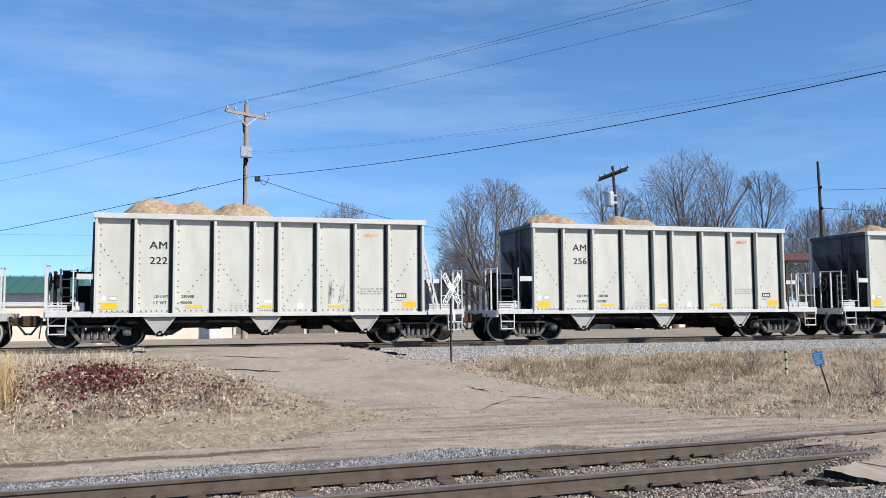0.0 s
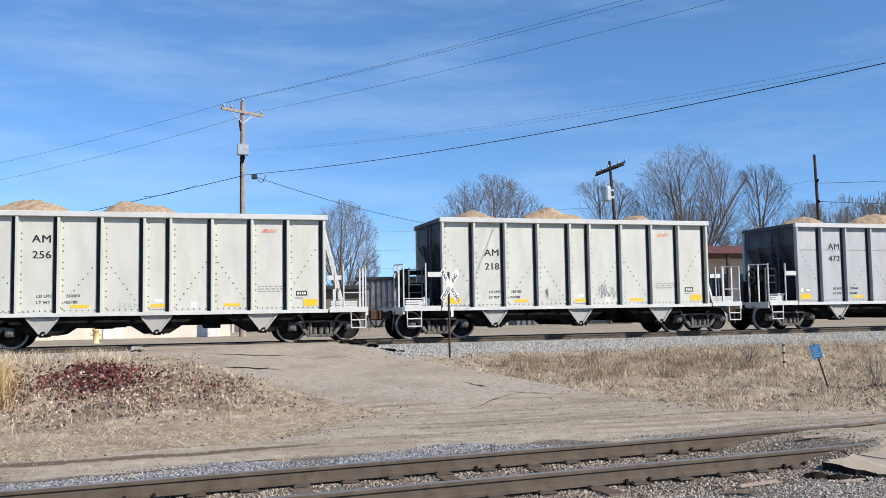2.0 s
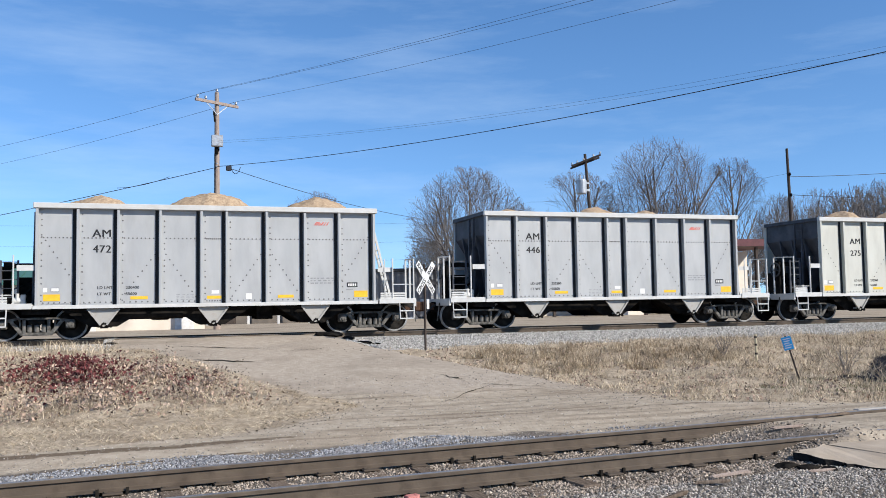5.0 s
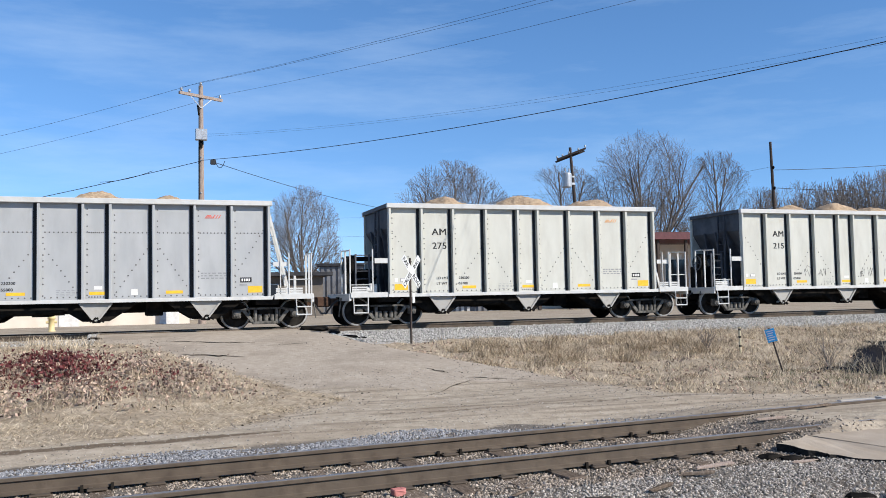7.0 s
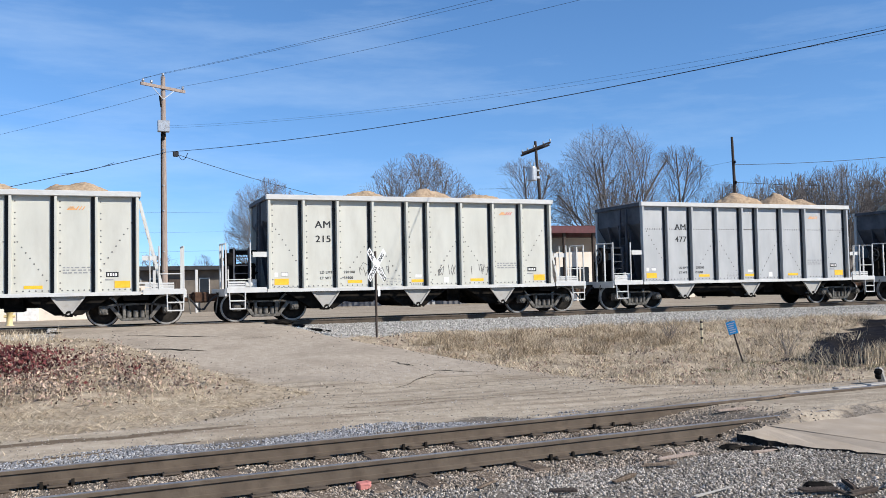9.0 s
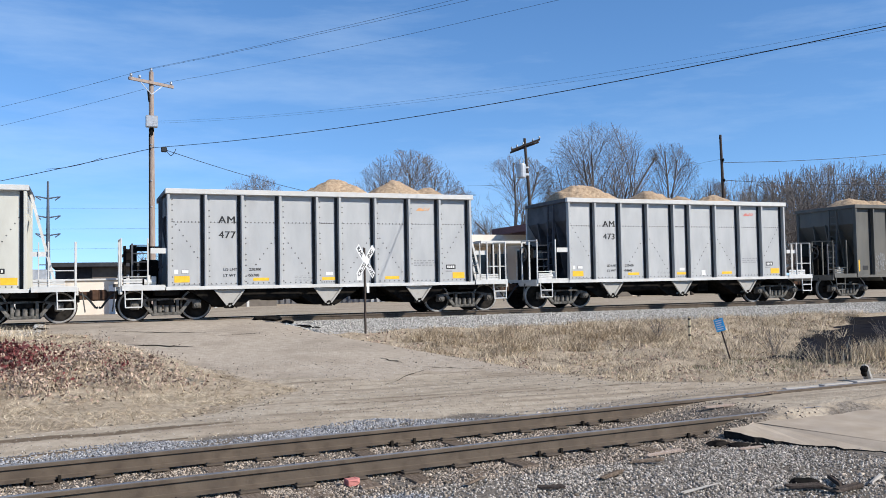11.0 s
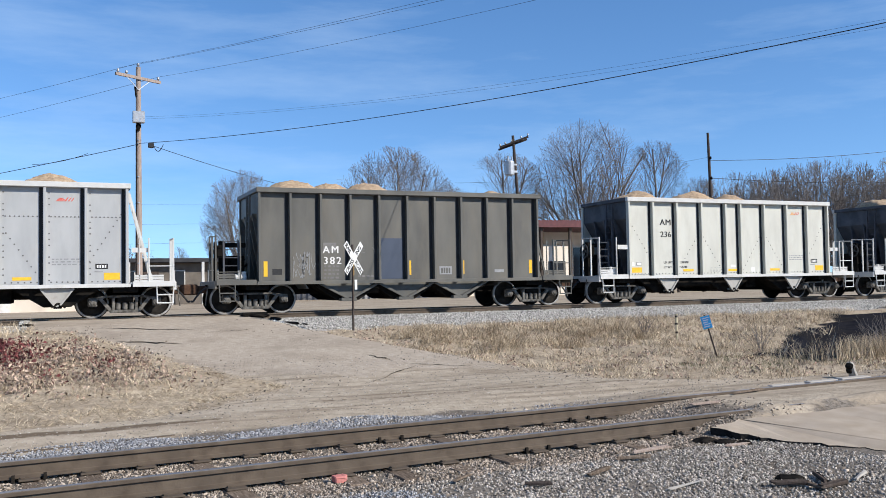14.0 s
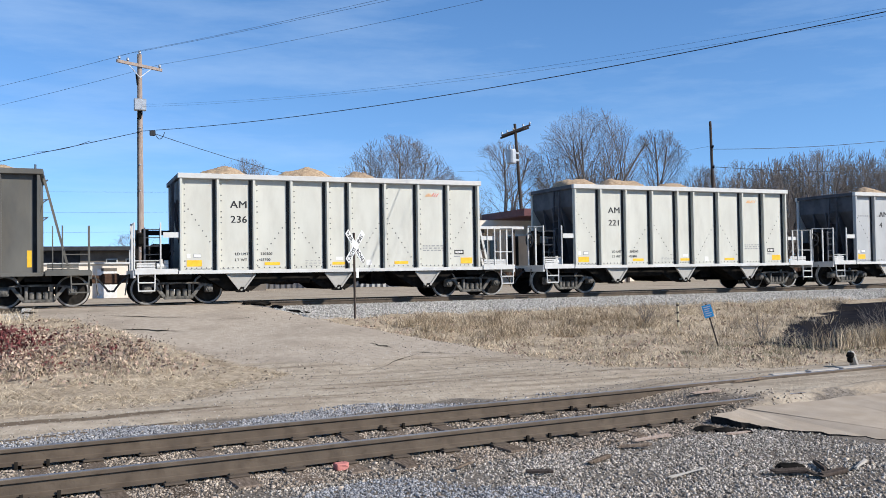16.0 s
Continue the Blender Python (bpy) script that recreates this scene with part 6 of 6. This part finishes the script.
scatter_leaves("verge_litter", xy[xy[:, 0] > road_right(xy[:, 1]) + 0.1], 0.035, 0.06, LEAF, "brown leaf litter in the dry verge", "leaf litter", rng)
xy = clumped(9000, 12, 22, 13.6, 16.5, rng, 1.3, 0.4)
scatter_blades("weed_patch", xy[(xy[:, 0] > road_right(xy[:, 1]) + 0.2)], 0.12, 0.014, 0.9, GREENISH, "grey-green weeds in the verge", "weeds", rng)
xy = rng.normal((0, 0), (1, 1), (1500, 2)) * np.array([0.9, 0.18]) + np.array([17.2, 14.75])
scatter_blades("ditch_reeds", xy, 0.6, 0.011, 0.4, STRAW, "pale dry reeds before the wet hollow", "reeds", rng, 0.8)
# the mound beside the road
xy = clumped(230000, -8, 4.2, 12.5, 26.2, rng, 1.6, 0.1)
xy = xy[(xy[:, 0] < road_left(xy[:, 1]) - 0.1 + 0.3 * wob(xy[:, 0], xy[:, 1], 2))]
scatter_blades("mound_grass", xy, 0.17, 0.009, 1.4, STRAW, "short dry straw-coloured grass on the mound", "grass", rng, 0.4, (0.6, 1.14))
xy = np.stack([rng.uniform(-8, 7, 70000), rng.uniform(12.6, 19, 70000)], -1)
out = np.minimum(xy[:, 0] - road_left(xy[:, 1]), 3.0)
out = np.where(xy[:, 1] < 12.8, (13.0 - xy[:, 1]) * 1.0, out)
k = (rng.uniform(size=len(xy)) < np.exp(-np.maximum(out, 0) / 0.75) * 0.75) & (out > -0.4)
scatter_blades("straw_litter", xy[k], 0.16, 0.011, 1.45, STRAW, "thin flattened straw along the road edge", "straw", rng, 0.1, (0.9, 1.07))
xy = clumped(70000, -6, 4.6, 12.7, 16.2, rng, 1.2, 0.35)
xy = xy[xy[:, 0] < road_left(xy[:, 1]) + 0.5 + 0.5 * wob(xy[:, 0], xy[:, 1], 2)]
scatter_blades("flat_straw", xy, 0.2, 0.009, 1.42, PALESTRAW, "pale flattened straw at the foot of the mound", "straw", rng, 0.15, (0.85, 1.06))
xy = clumped(60000, -7, 3.0, 15.4, 23.0, rng, 1.9, 0.35)
k = (xy[:, 0] < road_left(xy[:, 1]) - 0.7) & (np.abs(xy[:, 1] - 18.5) + 0.8 * rng.normal(size=len(xy)) < 2.3 - 0.12 * np.maximum(0, xy[:, 0] + 1) ** 2)
scatter_leaves("ground_ivy", xy[k], 0.036, 0.28, LEAF, "brown withered ground ivy covering the mound", "ground ivy", rng)
scatter_blades("ivy_stems", xy[k][::3], 0.34, 0.010, 0.6, STRAW, "dry stems among the ivy", "dry stems", rng)
xy = rng.normal((-1.45, 19.4), (0.5, 0.7), (1500, 2))
scatter_leaves("red_ivy", xy, 0.045, 0.36, LEAFRED, "dark red ivy patch on the mound", "red ivy", rng)
xy = np.stack([rng.uniform(-7, 1.2, 9000), rng.uniform(17, 21.5, 9000)], -1)
scatter_leaves("red_ivy_specks", xy[(wob(xy[:, 0], xy[:, 1], 2.2) > 0.5) & (xy[:, 0] < road_left(xy[:, 1]) - 1.2)], 0.04, 0.3, LEAFRED, "scattered dark red ivy leaves", "red ivy", rng)
xy = rng.normal((-3.55, 17.7), (0.28, 0.6), (3000, 2))
scatter_blades("golden_reed", xy, 1.0, 0.012, 0.28, GOLD, "tall golden dry reed clump", "reeds", rng, 1.0)
xy = clumped(6000, -7, -0.8, 23.5, 26.4, rng, 1.8, 0.25)
scatter_blades("trackside_weeds", xy, 0.3, 0.010, 0.5, STRAW, "thin dry weeds beside the main line", "weeds", rng)
xy = np.stack([rng.uniform(-6, 6, 2500), rng.uniform(9.0, 12.2, 2500)], -1)
xy = xy[wob(xy[:, 0], xy[:, 1], 1.5) > 0.55]
scatter_blades("siding_weeds", xy, 0.09, 0.010, 1.0, STRAW, "sparse dry weeds between the siding ties", "weeds", rng)


def make_shrub(x, y, h, seed):
    rnd = random.Random(seed)
    v, t = [], []
    for k in range(16):
        p, d, r = Vector((0, 0, 0)), Vector((rnd.uniform(-0.5, 0.5), rnd.uniform(-0.5, 0.5), 1)).normalized(), 0.012
        for j in range(5):
            q = p + d * h * 0.22
            tube(v, t, p, q, r, r * 0.7, 3)
            if j > 0:
                e = (d + Vector((rnd.uniform(-1, 1), rnd.uniform(-1, 1), 0.2))).normalized()
                tube(v, t, q, q + e * h * 0.25, r * 0.6, 0.003, 3)
            p, r = q, r * 0.75
            d = (d + Vector((rnd.uniform(-0.3, 0.3), rnd.uniform(-0.3, 0.3), 0))).normalized()
    me = triangles("shrub", np.array([tuple(c) for c in v]), t, BARK)
    ob = tagged(new("shrub", me), "small bare twiggy shrub in the dry verge", "shrub", "bare shrubs")
    ob.matrix_basis = pose(x, y, float(ground_z(x, y)) - 0.03)


for k, (x, y, h) in enumerate(((14.9, 20.6, 0.6), (17.3, 14.9, 0.8), (17.2, 18.6, 0.7))):
    make_shrub(x, y, h, 300 + k)


def make_cracks():
    """Dark open cracks and a broken asphalt lip at the crossing."""
    rnd = random.Random(9)

    def crack(bm, x0, y0, x1, y1, w):
        n = 14
        last = None
        for k in range(n + 1):
            f = k / n
            x, y = x0 + (x1 - x0) * f + rnd.uniform(-0.05, 0.05), y0 + (y1 - y0) * f + rnd.uniform(-0.06, 0.06)
            ww = w * rnd.uniform(0.3, 1.2) * math.sin(math.pi * min(max(f, 0.08), 0.92))
            z = float(ground_z(x, y)) + 0.008
            cur = (bm.verts.new((x, y - ww, z)), bm.verts.new((x, y + ww, z)))
            if last:
                bm.faces.new((last[0], cur[0], cur[1], last[1]))
            last = cur

    for k, c in enumerate(((0.7, 24.7, 3.0, 23.8, 0.10), (-0.2, 23.6, 1.1, 23.9, 0.03), (0.95, 22.3, 2.5, 21.5, 0.14), (3.0, 23.0, 4.6, 23.6, 0.03), (6.2, 19.0, 6.5, 18.3, 0.1), (5.0, 15.6, 6.8, 17.4, 0.03), (6.6, 17.6, 7.8, 17.0, 0.05))):
        ob = solid("road_crack", lambda bm: crack(bm, *c), UNDER)
        tagged(ob, "dark open crack in the worn crossing asphalt", "road crack", "road cracks", "structure")
    for k, (x, y, s) in enumerate(((6.98, 8.52, 0.16), (7.14, 8.36, 0.15), (7.3, 8.2, 0.13), (5.3, 26.6, 0.4), (5.7, 26.3, 0.3), (6.1, 26.0, 0.28), (5.0, 26.8, 0.35), (6.5, 25.9, 0.15), (-1.0, 26.3, 0.2), (6.4, 6.6, 0.14))):
        chunk("asphalt_chunk", x, y, s, UNDER, "broken dark asphalt chunk at the paving edge", "asphalt chunk", 400 + k, 0.22)


make_cracks()


# ---- what moves ----
def motions():
    for i, thing in CARS:
        walk(thing, [(t, pose(i * P + s_of(t), CAR_Y, 0)) for t in range(17)])
    turn = [k / 15 for k in range(241)]
    for w, k in WHEELS:
        walk(w, [(t, pose(k, 0, 0.457, 0, math.degrees(s_of(t) / 0.457), 0)) for t in turn])


motions()
